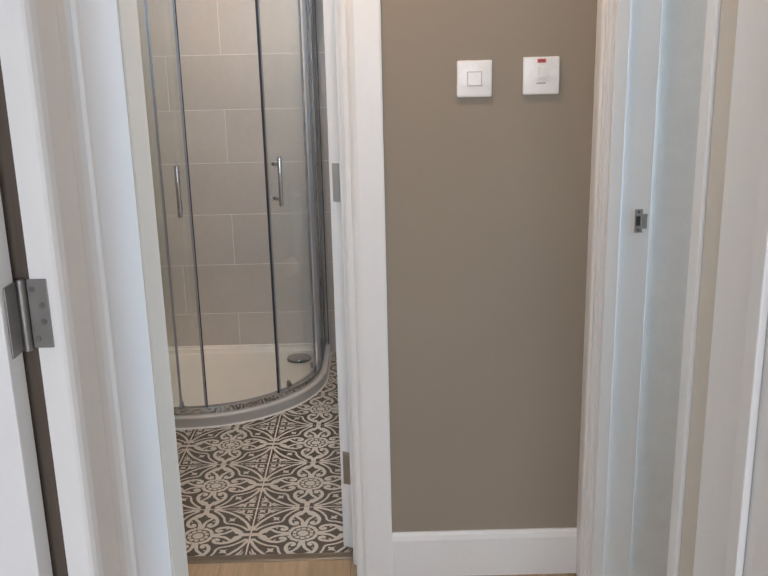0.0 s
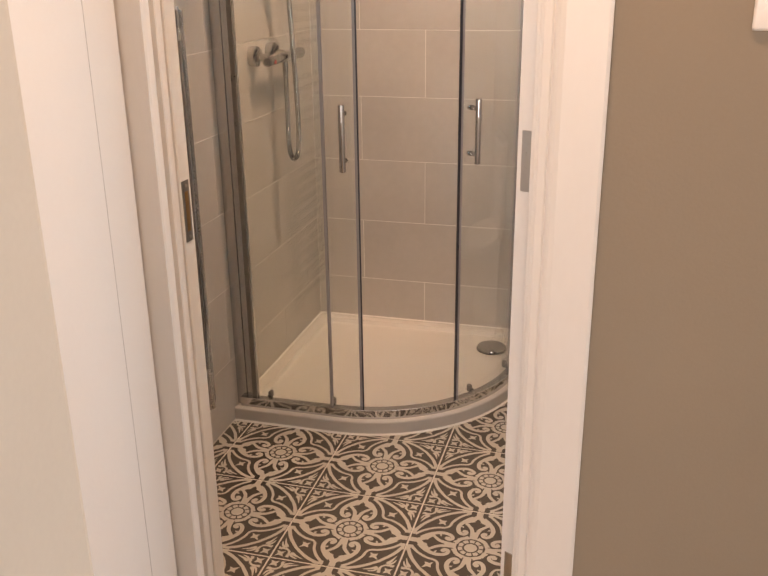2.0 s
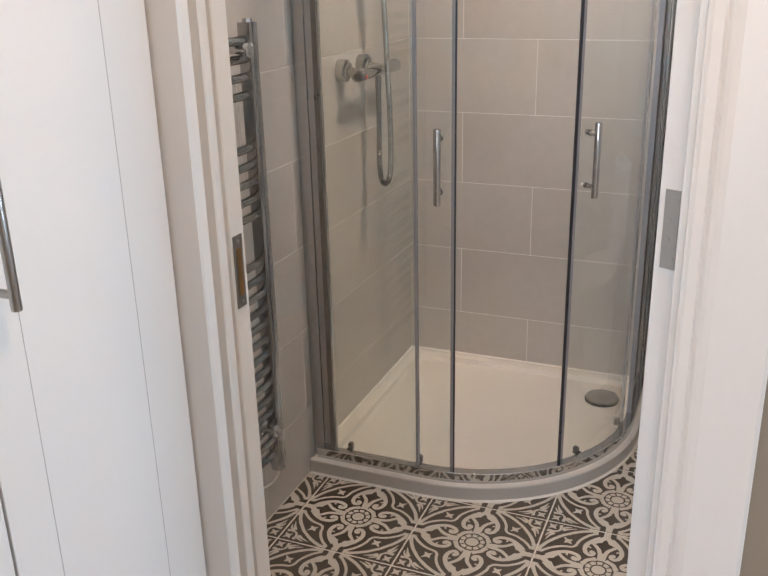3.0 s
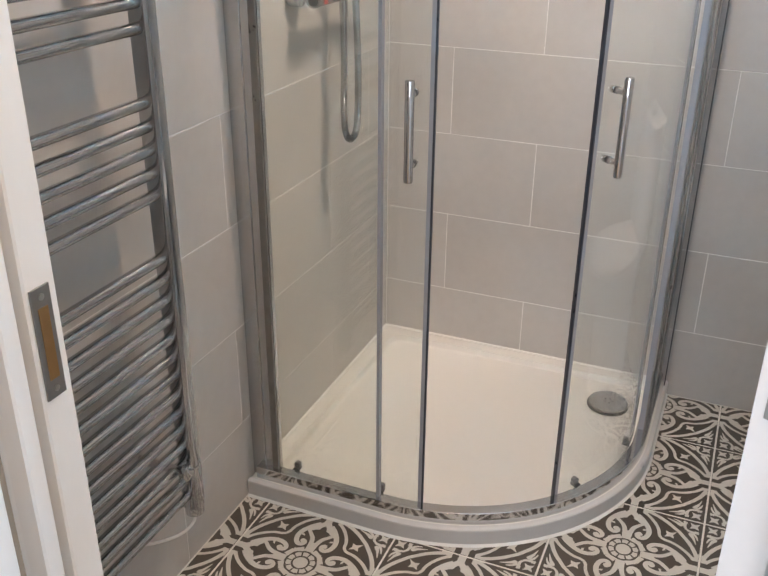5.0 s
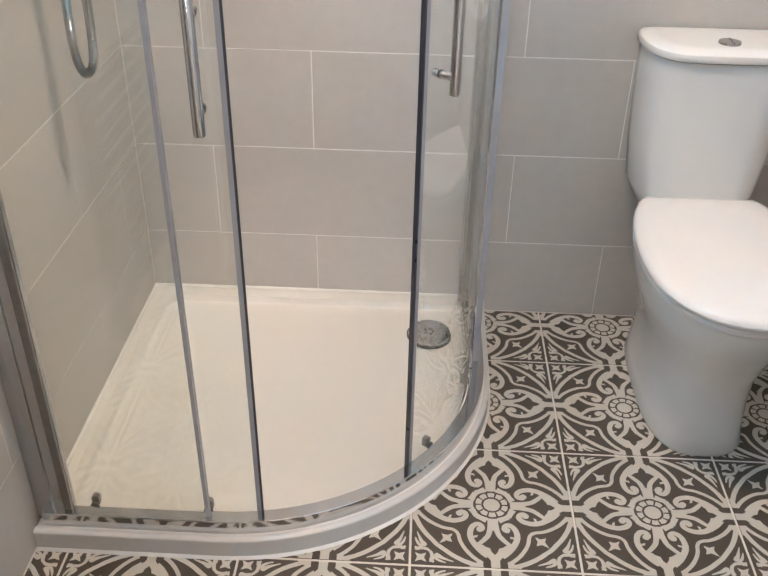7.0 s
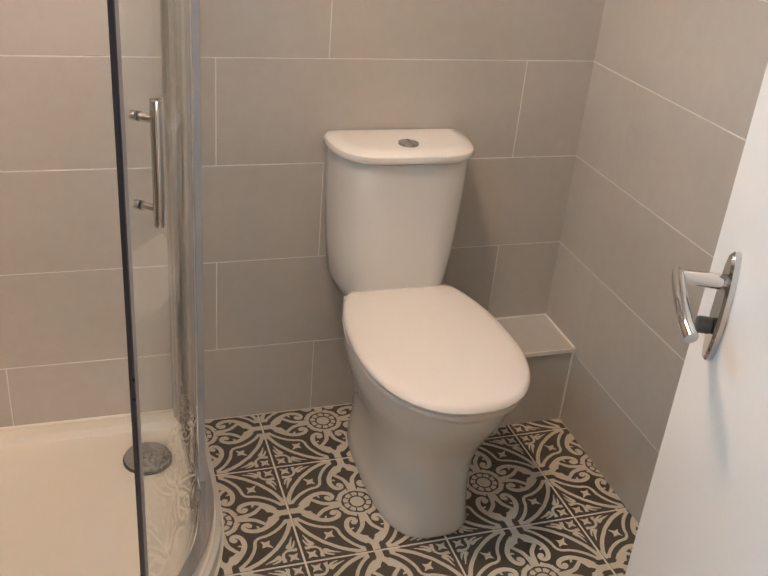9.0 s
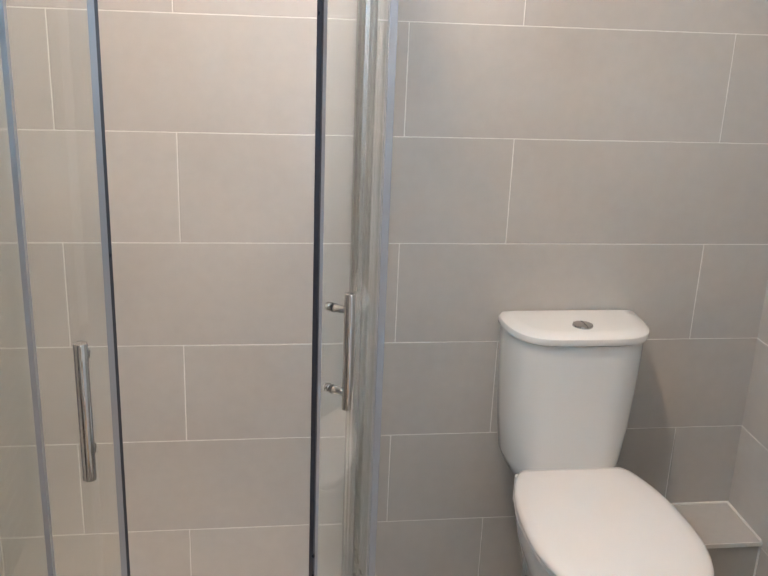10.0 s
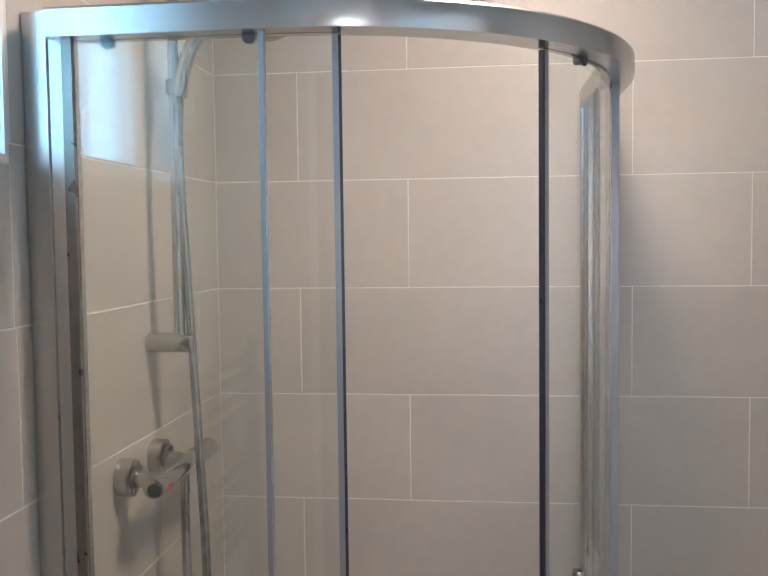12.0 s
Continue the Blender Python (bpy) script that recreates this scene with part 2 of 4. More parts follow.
# ---- structure: bathroom ----
wall_back = solid("wall_back", box(XL - 0.26, XR + 0.2, YB + 0.0008, YB + 0.16, 0, H), GROUT, "bathroom back wall of large grey stone-look tiles with pale joints", "wall", kind="structure")
WY0, WY1, WZ0, WZ1 = 2.69, 3.275, 1.683, 2.22     # window opening
bm = box(XL - 0.26, XL - 0.0008, YD, WY0, 0, H)
box(XL - 0.26, XL - 0.0008, WY1, YB, 0, H, bm=bm)
box(XL - 0.26, XL - 0.0008, WY0, WY1, 0, WZ0, bm=bm)
box(XL - 0.26, XL - 0.0008, WY0, WY1, WZ1, H, bm=bm)
wall_left = solid("wall_left", bm, GROUT, "bathroom side wall of grey tiles with a small high window", "wall", kind="structure")
wall_right = solid("wall_right", box(XR + 0.0008, XR + 0.16, YD - 0.2, YB + 0.1, 0, H), GROUT, "bathroom side wall of grey tiles beside the toilet", "wall", kind="structure", m=RIGHT_TURN)
bm = box(XL - 0.26, OL - 0.05, YF, YD - 0.0025, 0, H)
box(OR + 0.03, 2.3, YF, YD - 0.0025, 0, H, bm=bm)
box(OL - 0.05, OR + 0.03, YF, YD - 0.0025, 2.06, H, bm=bm)
wall_door = solid("wall_door", bm, TAUPE, "taupe painted lobby wall with the bathroom doorway", "wall", kind="structure")
solid("ceiling", box(-2.6, 2.4, -2.8, 4.4, H, H + 0.1), WHITE_WALL, "plain white painted ceiling", "ceiling", kind="structure")
floor_bath = solid("floor_bathroom", box(XL - 0.2, XR + 0.2, 2.333, YB + 0.1, -0.08, -0.0006), FLOOR_GROUT, "bathroom floor of patterned brown and cream tiles", "floor", kind="structure")
floor_lobby = solid("floor_lobby", box(-2.6, 2.4, -2.8, 2.333, -0.08, -0.008), OAK, "oak laminate floor of the lobby and bedroom", "floor", kind="structure")
thr = profile_bar([(2.296, -0.006), (2.296, 0.001), (2.304, 0.0045), (2.326, 0.0045), (2.336, 0.0015), (2.336, -0.006)], OR - OL, "X", (OL, 0, 0))
solid("threshold_strip", thr, STRIP, "brown metal threshold strip between tiles and laminate", "threshold", kind="structure")

# window
win = thing("window_1", (XL - 0.11, (WY0 + WY1) / 2, WZ0), "small high window with patterned glass and white frame", "window", kind="structure")
fx = XL - 0.11
part("window_frame", box(fx - 0.03, fx + 0.03, WY0, WY0 + 0.05, WZ0, WZ1, 0.004), PLATE, win)
part("window_frame", box(fx - 0.03, fx + 0.03, WY1 - 0.05, WY1, WZ0, WZ1, 0.004), PLATE, win)
part("window_frame", box(fx - 0.03, fx + 0.03, WY0 + 0.05, WY1 - 0.05, WZ0, WZ0 + 0.05, 0.004), PLATE, win)
part("window_frame", box(fx - 0.03, fx + 0.03, WY0 + 0.05, WY1 - 0.05, WZ1 - 0.05, WZ1, 0.004), PLATE, win)
part("mullion", box(fx - 0.028, fx + 0.028, 2.965, 3.005, WZ0 + 0.05, WZ1 - 0.05, 0.004), PLATE, win)
for a, b in ((WY0 + 0.05, 2.965), (3.005, WY1 - 0.05)):
    part("pane", box(fx - 0.003, fx + 0.003, a, b, WZ0 + 0.05, WZ1 - 0.05), OBSCURE, win, "patterned obscured glass").visible_shadow = False
bm = box(XL - 0.08, XL - 0.001, WY0 - 0.0, WY0 + 0.008, WZ0, WZ1)
box(XL - 0.08, XL - 0.001, WY1 - 0.008, WY1, WZ0, WZ1, bm=bm)
box(XL - 0.08, XL - 0.001, WY0 + 0.008, WY1 - 0.008, WZ1 - 0.008, WZ1, bm=bm)
part("reveal", bm, PLATE, win)
part("window_sill", box(XL - 0.08, XL + 0.004, WY0 + 0.008, WY1 - 0.008, WZ0 - 0.0, WZ0 + 0.012, 0.003), PLATE, win)

# pipe boxing behind the toilet
pipe_box = thing("pipe_boxing", (0.45, 4.1, 0), "low tiled pipe boxing along the wall beside the toilet", "boxing", kind="structure")
part("boxing_front", box(0.20, XR + 0.01, 3.998, YB + 0.002, 0, 0.224, 0.002), TILE, pipe_box)
part("boxing_top", box(0.20, XR + 0.01, 3.994, YB + 0.002, 0.225, 0.234, 0.0025), TILE, pipe_box)
part("edge_trim", box(0.20, XR + 0.005, 3.9905, 3.9935, 0.224, 0.236, 0.001), SILICONE, pipe_box)

part("wall_bead", rod((0.20, YB - 0.001, 0.236), (XR - 0.002, YB - 0.001, 0.236), 0.0035, 6), SILICONE, pipe_box, "white silicone bead")
part("wall_bead", rod((XR - 0.0015, YB - 0.002, 0.2355), (XR - 0.0085, 3.996, 0.2355), 0.0035, 6), SILICONE, pipe_box, "white silicone bead")
part("wall_bead", rod((XR - 0.0085, 3.997, 0.004), (XR - 0.0085, 3.997, 0.226), 0.003, 6), SILICONE, pipe_box, "white silicone bead")

# bathroom door lining
lin = thing("door_frame_bathroom", (OL, YF, 0), "white painted lining and stops of the bathroom doorway", "door frame", kind="structure")
JAMB = [(OL - 0.05, YF - 0.004), (OL + 0.017, YF - 0.004), (OL + 0.019, YF), (OL + 0.019, 2.2318), (OL + 0.015, 2.2358), (OL + 0.006, 2.2384), (OL - 0.026, 2.2437), (OL - 0.028, 2.2754),
        (OL - 0.020, 2.2771), (OL + 0.002, 2.2781), (OL + 0.004, 2.2807), (OL + 0.004, 2.2979), (OL + 0.001, 2.3012), (OL - 0.020, 2.3032), (OL - 0.021, 2.3157), (OL - 0.002, 2.3167), (OL, 2.319), (OL, YD + 0.002), (OL - 0.05, YD + 0.002)]
part("jamb", profile_bar(JAMB, 2.06, "Z"), GLOSS, lin)
# Taupe strips put the shade of the jamb's recesses into colour.
part("recess_strip", box(OL - 0.0295, OL - 0.0245, 2.244, 2.2751, 0, 2.03), TAUPE, lin, "taupe strip painting the shade in the recess")
part("recess_strip", box(OL - 0.0225, OL - 0.0185, 2.3037, 2.3152, 0, 2.03), TAUPE, lin, "taupe strip painting the shade in the recess")
part("jamb", box(OR + 0.014, OR + 0.03, YF - 0.004, YD - 0.012, 0, 2.06, 0.003), GLOSS, lin)
part("head", box(OL + 0.02, OR + 0.014, YF - 0.004, YD + 0.002, 2.03, 2.06, 0.003), GLOSS, lin)
part("stop", box(OR + 0.002, OR + 0.0135, 2.268, 2.316, 0, 2.03, 0.003), GLOSS, lin)
part("stop", box(OL + 0.02, OR, 2.268, 2.316, 2.017, 2.029, 0.003), GLOSS, lin)
keep = part("strike_plate", box(OL, OL + 0.0022, 2.321, 2.347, 0.948, 1.068, 0.001), HINGE, lin, "worn steel strike plate")
part("keep_box", box(OL + 0.0023, OL + 0.0032, 2.3275, 2.3405, 0.969, 1.047, 0.0004), BRASS, keep, "brass keep in the strike plate")
for z in (0.958, 1.058):
    part("screw", rod((OL + 0.002, 2.334, z), (OL + 0.0036, 2.334, z), 0.0035, 10), STEEL, keep)


def architrave_outline(w, t):
    """An ogee architrave, from its inner to its outer edge."""
    return [(0, 0), (0, t * 0.5), (w * 0.03, t * 0.62), (w * 0.14, t * 0.66), (w * 0.17, t * 0.5), (w * 0.21, t * 0.78), (w * 0.26, t * 0.92), (w * 0.34, t), (w * 0.95, t), (w, t * 0.85), (w, 0)]


part("architrave", profile_bar([(OR + 0.018 + u, YF - v) for u, v in architrave_outline(0.100, 0.019)], 2.10, "Z"), GLOSS, lin, smooth=False)
part("architrave", profile_bar([(YF - v, 2.045 + u) for u, v in architrave_outline(0.08, 0.019)], 0.8, "X", (OL + 0.03, 0, 0)), GLOSS, lin)

# ---- structure: lobby, bedroom end, side room ----
skirt = [(YF, 0), (YF - 0.015, 0), (YF - 0.015, 0.118), (YF - 0.012, 0.131), (YF - 0.008, 0.136), (YF - 0.006, 0.140), (YF, 0.140)]
solid("baseboard_lobby", profile_bar(skirt, 0.520 + 0.031, "X", (-0.031, 0, 0)), GLOSS, "white painted skirting board below the taupe wall", "skirting", kind="structure")
solid("baseboard_side_room", profile_bar(skirt, 1.5, "X", (0.63, 0, 0)), GLOSS, "white painted skirting board in the side room", "skirting", kind="structure")
bm = box(0.522, 0.628, 2.157, YF - 0.001, 0, H)
box(0.522, 0.628, 1.37, 2.157, 2.06, H, bm=bm)
solid("wall_lobby_right", bm, TAUPE, "taupe lobby wall around the side room doorway", "wall", kind="structure")
side = thing("door_frame_side_room", (0.57, 2.13, 0), "white moulded frame of the side room doorway", "door frame", kind="structure")
part("jamb", box(0.519, 0.641, 2.132, 2.156, 0, 2.06, 0.003), GLOSS, side)
part("head", box(0.512, 0.646, 1.42, 2.132, 2.035, 2.06, 0.003), GLOSS, side)
part("stop", box(0.528, 0.563, 2.119, 2.131, 0, 2.03, 0.003), GLOSS, side)
part("architrave", profile_bar([(0.522 - v, 2.139 + u) for u, v in architrave_outline(0.072, 0.019)], 2.1, "Z"), GLOSS, side)
plate = part("strike_plate", box(0.600, 0.620, 2.1298, 2.1318, 1.018, 1.078, 0.0008), RAIL, side, "steel strike plate with bent lip")
part("lip", box(0.617, 0.632, 2.1292, 2.1316, 1.028, 1.066, 0.0008), RAIL, plate)
part("latch_hole", box(0.604, 0.614, 2.1288, 2.1297, 1.036, 1.060, 0.0003), DARK, plate)
for z in (1.025, 1.071):
    part("screw", rod((0.610, 2.1298, z), (0.610, 2.1284, z), 0.0032, 10), RUBBER, plate)

BL, BR = -0.394, 0.457                          # bedroom doorway
bm = box(-2.6, BL - 0.03, 0.98, 1.332, 0, H)
box(-0.80, BL - 0.035, 1.331, 1.396, 0, H, bm=bm)
box(BL - 0.03, BR + 0.03, 0.98, 1.325, 2.06, H, bm=bm)
box(BR + 0.03, 2.4, 0.98, 1.36, 0, H, bm=bm)
solid("wall_bedroom_door", bm, TAUPE, "taupe wall between bedroom and lobby with the bedroom doorway", "wall", kind="structure")
bed = thing("door_frame_bedroom", (BL, 1.0, 0), "white painted frame and deep reveal of the bedroom doorway", "door frame", kind="structure")
CASING = [(-0.4295, 0.882), (-0.403, 0.882), (-0.3995, 0.8845), (-0.3965, 0.891), (-0.3945, 0.902), (-0.3945, 0.964), (-0.3965, 0.972), (-0.399, 0.982), (-0.399, 1.004), (-0.396, 1.018), (-0.3925, 1.025), (-0.3925, 1.033), (-0.396, 1.037), (-0.396, 1.047), (-0.4295, 1.047)]
part("jamb", profile_bar(CASING, 2.06, "Z"), GLOSS, bed, "white moulded door casing")
# Dark brown strip paints the shade between door leaf and casing.
part("unpainted_edge", box(-0.469, -0.430, 0.885, 0.98, 0, 2.05, 0.0005), GAP_SHADE, bed, "dark brown strip painting the shade in the hinge gap")
part("reveal_board", box(BL - 0.03, BL - 0.002, 1.048, 1.2165, 0, 2.06, 0.002), DOOR_WHITE, bed)
RETURN = [(BL - 0.0295, 1.217), (BL + 0.001, 1.217), (-0.413, 1.390), (-0.416, 1.397), (-0.4275, 1.3975), (-0.4275, 1.333), (BL - 0.0295, 1.333)]
part("plaster_return", profile_bar(RETURN, 2.06), CREAM, bed, "off-white painted plaster return")
part("jamb", box(BR + 0.012, BR + 0.04, 0.985, 1.249, 0, 2.06, 0.004), GLOSS, bed)
part("stop", box(BR, BR + 0.0115, 1.06, 1.10, 0, 2.03, 0.003), GLOSS, bed)
part("reveal_board", box(BR + 0.019, BR + 0.03, 1.250, 1.33, 0, 2.06, 0.001), CREAM, bed)
part("corner_trim", box(BR + 0.012, BR + 0.03, 1.331, 1.372, 0, 2.06, 0.004), GLOSS, bed)
part("head", box(BL - 0.03, BR + 0.012, 0.98, 1.325, 2.03, 2.059, 0.004), GLOSS, bed)

bm = box(-2.7, -2.6, -2.8, 0.99, 0, H)
box(2.3, 2.4, -2.8, 1.42, 0, H, bm=bm)
box(2.3, 2.4, 2.18, 2.4, 0, H, bm=bm)
box(2.3, 2.4, 1.42, 2.18, 0, 0.9, bm=bm)
box(2.3, 2.4, 1.42, 2.18, 2.1, H, bm=bm)
box(-2.6, -0.7, -2.8, -2.65, 0, H, bm=bm)
box(0.9, 2.3, -2.8, -2.65, 0, H, bm=bm)
box(-0.7, 0.9, -2.8, -2.65, 0, 0.85, bm=bm)
box(-0.7, 0.9, -2.8, -2.65, 2.15, H, bm=bm)
box(-1.46, -1.36, 1.325, YF, 0, H, bm=bm)
solid("wall_outer", bm, WHITE_WALL, "plain painted walls that close the bedroom and lobby", "wall", kind="structure")

# ---- things: bathroom ----
TX, TY, TR = -0.848, 3.832, 0.55                # shower tray: centre and radius of its rounded corner
S1 = TX - XL
S2 = S1 + TR * math.pi / 2
S3 = S2 + YB - TY


def rim(s, d):
    """The tray's outline at s metres from the side wall, moved d metres inwards."""
    if s < S1:
        return Vector((XL + s, TY - TR + d, 0))
    if s < S2:
        a = (s - S1) / TR
        return Vector((TX + (TR - d) * math.sin(a), TY - (TR - d) * math.cos(a), 0))
    return Vector((TX + TR - d, TY + s - S2, 0))


def rim_steps(s0, s1, step=0.03):
    n = max(2, int((s1 - s0) / step) + 1)
    return [s0 + (s1 - s0) * i / n for i in range(n + 1)]


def bend(s0, s1, outline, bm=None):
    """A bar with the outline (inset, height) bent along the tray's outline."""
    return loft([[rim(s, d) + Vector((0, 0, z)) for d, z in outline] for s in rim_steps(s0, s1)], bm)


def rect(d0, d1, z0, z1):
    return [(d0, z0), (d1, z0), (d1, z1), (d0, z1)]


def tray_ring(d, z, corner):
    """A closed outline of the tray, inset by d on all sides."""
    e = max(d, 0.001)
    pts = [rim(e + (S3 - 2 * e) * i / 44, d) for i in range(45)]
    c = Vector((XL + d, YB - d, 0))
    for a in range(7):
        t = a / 6 * math.pi / 2
        pts.append(c + Vector((corner - corner * math.sin(t), -corner + corner * math.cos(t), 0)))
    return [Vector((p.x, p.y, z)) for p in pts]


tray = thing("shower_tray", (TX, TY, 0), "low cream-white quadrant shower tray in the tiled corner", "shower tray")
rings = [tray_ring(0.002, 0.0, 0.004), tray_ring(0.002, 0.040, 0.004), tray_ring(0.004, 0.0455, 0.006), tray_ring(0.010, 0.048, 0.01),
         tray_ring(0.047, 0.048, 0.035), tray_ring(0.0485, 0.0472, 0.040), tray_ring(0.0505, 0.030, 0.045), tray_ring(0.0525, 0.0275, 0.05), tray_ring(0.060, 0.0262, 0.055), tray_ring(0.072, 0.0255, 0.06), tray_ring(0.20, 0.024, 0.10)]
part("tray_body", loft(rings), ACRYLIC, tray, smooth=True)
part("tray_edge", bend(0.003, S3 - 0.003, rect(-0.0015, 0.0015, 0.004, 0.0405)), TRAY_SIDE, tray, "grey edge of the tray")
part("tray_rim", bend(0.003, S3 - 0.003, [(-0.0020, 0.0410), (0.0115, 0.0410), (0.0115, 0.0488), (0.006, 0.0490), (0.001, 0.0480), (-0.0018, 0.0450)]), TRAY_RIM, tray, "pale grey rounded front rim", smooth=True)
part("floor_seal", bend(0.003, S3 - 0.003, [(-0.007, 0.0), (-0.002, 0.0055), (0.001, 0.0055), (0.001, 0.0)]), SILICONE, tray, "white silicone bead")
bm = rod((XL + 0.003, TY - TR + 0.04, 0.046), (XL + 0.003, YB - 0.003, 0.046), 0.005, 8)
rod((XL + 0.003, YB - 0.003, 0.046), (TX + TR - 0.04, YB - 0.003, 0.046), 0.005, 8, bm)
part("wall_seal", bm, SILICONE, tray)
waste = part("waste_cover", rod((-0.441, 4.014, 0.029), (-0.441, 4.014, 0.040), 0.057, 32, bev=0.006), CHROME, tray, "round chrome waste cover", smooth=True)
part("waste_ring", rod((-0.441, 4.014, 0.027), (-0.441, 4.014, 0.0305), 0.060, 32), RUBBER, waste)
for k in range(5):
    a = k * 1.2566
    part("waste_hole", rod((-0.441 + 0.012 * math.cos(a), 4.014 + 0.012 * math.sin(a), 0.0402), (-0.441 + 0.012 * math.cos(a), 4.014 + 0.012 * math.sin(a), 0.0407), 0.0035, 8), RUBBER, waste)

encl = thing("shower_enclosure", (TX, TY - TR, 0.043), "quadrant shower enclosure with curved glass doors slid open", "shower enclosure")
ZB, ZT = 0.0485, 1.893
part("bottom_rail", bend(0.02, S3 - 0.02, [(0.0155, ZB), (0.048, ZB), (0.048, ZB + 0.010), (0.0445, ZB + 0.012), (0.043, ZB + 0.032), (0.0165, ZB + 0.032), (0.0150, ZB + 0.0305)]), RAIL, encl, "polished bottom rail", smooth=True)
part("top_rail", bend(0.045, S3 - 0.045, [(0.010, ZT - 0.040), (0.064, ZT - 0.040), (0.066, ZT - 0.036), (0.066, ZT - 0.003), (0.062, ZT), (0.013, ZT), (0.009, ZT - 0.004), (0.008, ZT - 0.030)]), SATIN, encl, smooth=True)
POST = [(u * 1.2, v * 0.8 + 0.026) for u, v in [(0.0015, 0.008), (0.0015, 0.058), (0.030, 0.058), (0.032, 0.052), (0.050, 0.050), (0.052, 0.045), (0.060, 0.043), (0.060, 0.024), (0.052, 0.022), (0.050, 0.014), (0.032, 0.012), (0.030, 0.008)]]
part("wall_post", profile_bar([(XL + u, TY - TR + v) for u, v in POST], ZT - ZB, "Z", (0, 0, ZB)), SATIN, encl)
part("wall_post", profile_bar([(TX + TR - v + 0.012, YB - u) for u, v in POST], ZT - ZB, "Z", (0, 0, ZB)), SATIN, encl)
# Added dark strip darkens the post's outer side as shade would.
part("post_gasket", box(TX + TR - 0.0078, TX + TR - 0.0052, YB - 0.036, YB - 0.003, ZB, ZT - 0.002, 0.0005), RUBBER, encl, "dark strip painting shade on the outer side of the post")
fixed_end, left_edge, right_edge = 0.339, 0.447, 0.805
for a, b in ((0.062, fixed_end), (S3 - fixed_end, S3 - 0.062)):
    g = part("fixed_glass", bend(a, b, rect(0.030, 0.036, ZB + 0.028, ZT - 0.038)), GLASS, encl, "clear fixed glass panel", smooth=True)
    g.visible_shadow = False
    e = b if a < 0.1 else a
    part("edge_seal", bend(e - 0.0035, e + 0.0035, rect(0.028, 0.042, ZB + 0.03, ZT - 0.04)), CLEAR_SEAL, g, "translucent grey edge seal")
    part("glass_bead", bend(0.060 if a < 0.1 else S3 - 0.0745, 0.0745 if a < 0.1 else S3 - 0.060, rect(0.028, 0.038, ZB + 0.026, ZT - 0.038)), ROLLER, g, "dark grey glazing bead")


def roller(s, z, parent, name, r=0.0085):
    """A small roller carriage on the inner side of a sliding pane."""
    up = Vector((0, 0, z))
    bm = rod(rim(s, 0.0565) + up, rim(s, 0.068) + up, r, 16, bev=0.0015)
    rod(rim(s, 0.0565) + up - Vector((0, 0, 0.010)), rim(s, 0.068) + up - Vector((0, 0, 0.010)), r, 16, bm, bev=0.0015)
    ob = part(name, bm, ROLLER, parent, "small grey metal roller carriage", smooth=True)
    part("roller_wheel", rod(rim(s, 0.047) + up - Vector((0, 0, 0.012)), rim(s, 0.0495) + up - Vector((0, 0, 0.012)), 0.009, 16), RUBBER, ob)


def sliding_door(s0, s1, lead, grip, spots, top_spots):
    """A curved sliding pane with its magnetic seal, rollers and bar handle."""
    d = part("sliding_door", bend(s0, s1, rect(0.050, 0.056, ZB + 0.012, ZT - 0.042)), GLASS, encl, "curved clear sliding glass door", smooth=True)
    d.visible_shadow = False
    sg = 1 if lead == s1 else -1
    a, b = sorted((lead, lead + sg * 0.0045))
    part("magnetic_seal", bend(a, b, rect(0.0485, 0.0575, ZB + 0.012, ZT - 0.042)), SEAL, d, "dark magnetic door seal")
    a, b = sorted((lead - sg * 0.009, lead))
    part("seal_channel", bend(a, b, rect(0.0485, 0.0575, ZB + 0.012, ZT - 0.042)), CLEAR_SEAL, d)
    for s in spots:
        roller(s, ZB + 0.040, d, "bottom_roller")
    for s, r in top_spots:
        roller(s, ZT - 0.031, d, "top_roller", r)
    p = rim(grip, 0.020)
    h = part("bar_handle", rod(p + Vector((0, 0, 0.868)), p + Vector((0, 0, 1.066)), 0.0092, 20, bev=0.002), CHROME, d, "polished chrome bar handle", smooth=True)
    for z in (0.896, 1.036):
        up = Vector((0, 0, z))
        part("standoff", rod(rim(grip, 0.0485) + up, p + up, 0.0066, 14), CHROME, h, smooth=True)
        part("washer", rod(rim(grip, 0.0498) + up, rim(grip, 0.0482) + up, 0.0078, 14), RUBBER, h)
        part("inner_cap", rod(rim(grip, 0.0562) + up, rim(grip, 0.066) + up, 0.0075, 16, bev=0.002), CHROME, h, smooth=True)


sliding_door(0.068, left_edge, left_edge, left_edge - 0.043, (0.114, 0.336), ((0.118, 0.007), (0.318, 0.008)))
sliding_door(right_edge, 1.235, right_edge, right_edge + 0.046, (0.880, 1.148), ((0.925, 0.008), (1.190, 0.0125)))

# shower mixer, riser and hose
valve = thing("shower_mixer", (XL, 3.66, 1.165), "chrome thermostatic bar shower mixer on the tiled wall", "shower mixer")
for y in (3.603, 3.753):
    part("wall_rose", rod((XL, y, 1.168), (XL + 0.026, y, 1.168), 0.033, 28, bev=0.003), POLISHED, valve, smooth=True)
    part("rose_ring", rod((XL + 0.0262, y, 1.168), (XL + 0.030, y, 1.167), 0.024, 24), ROLLER, valve, smooth=True)
    part("inlet", rod((XL + 0.02, y, 1.168), (XL + 0.062, y, 1.160), 0.014, 18), POLISHED, valve, smooth=True)
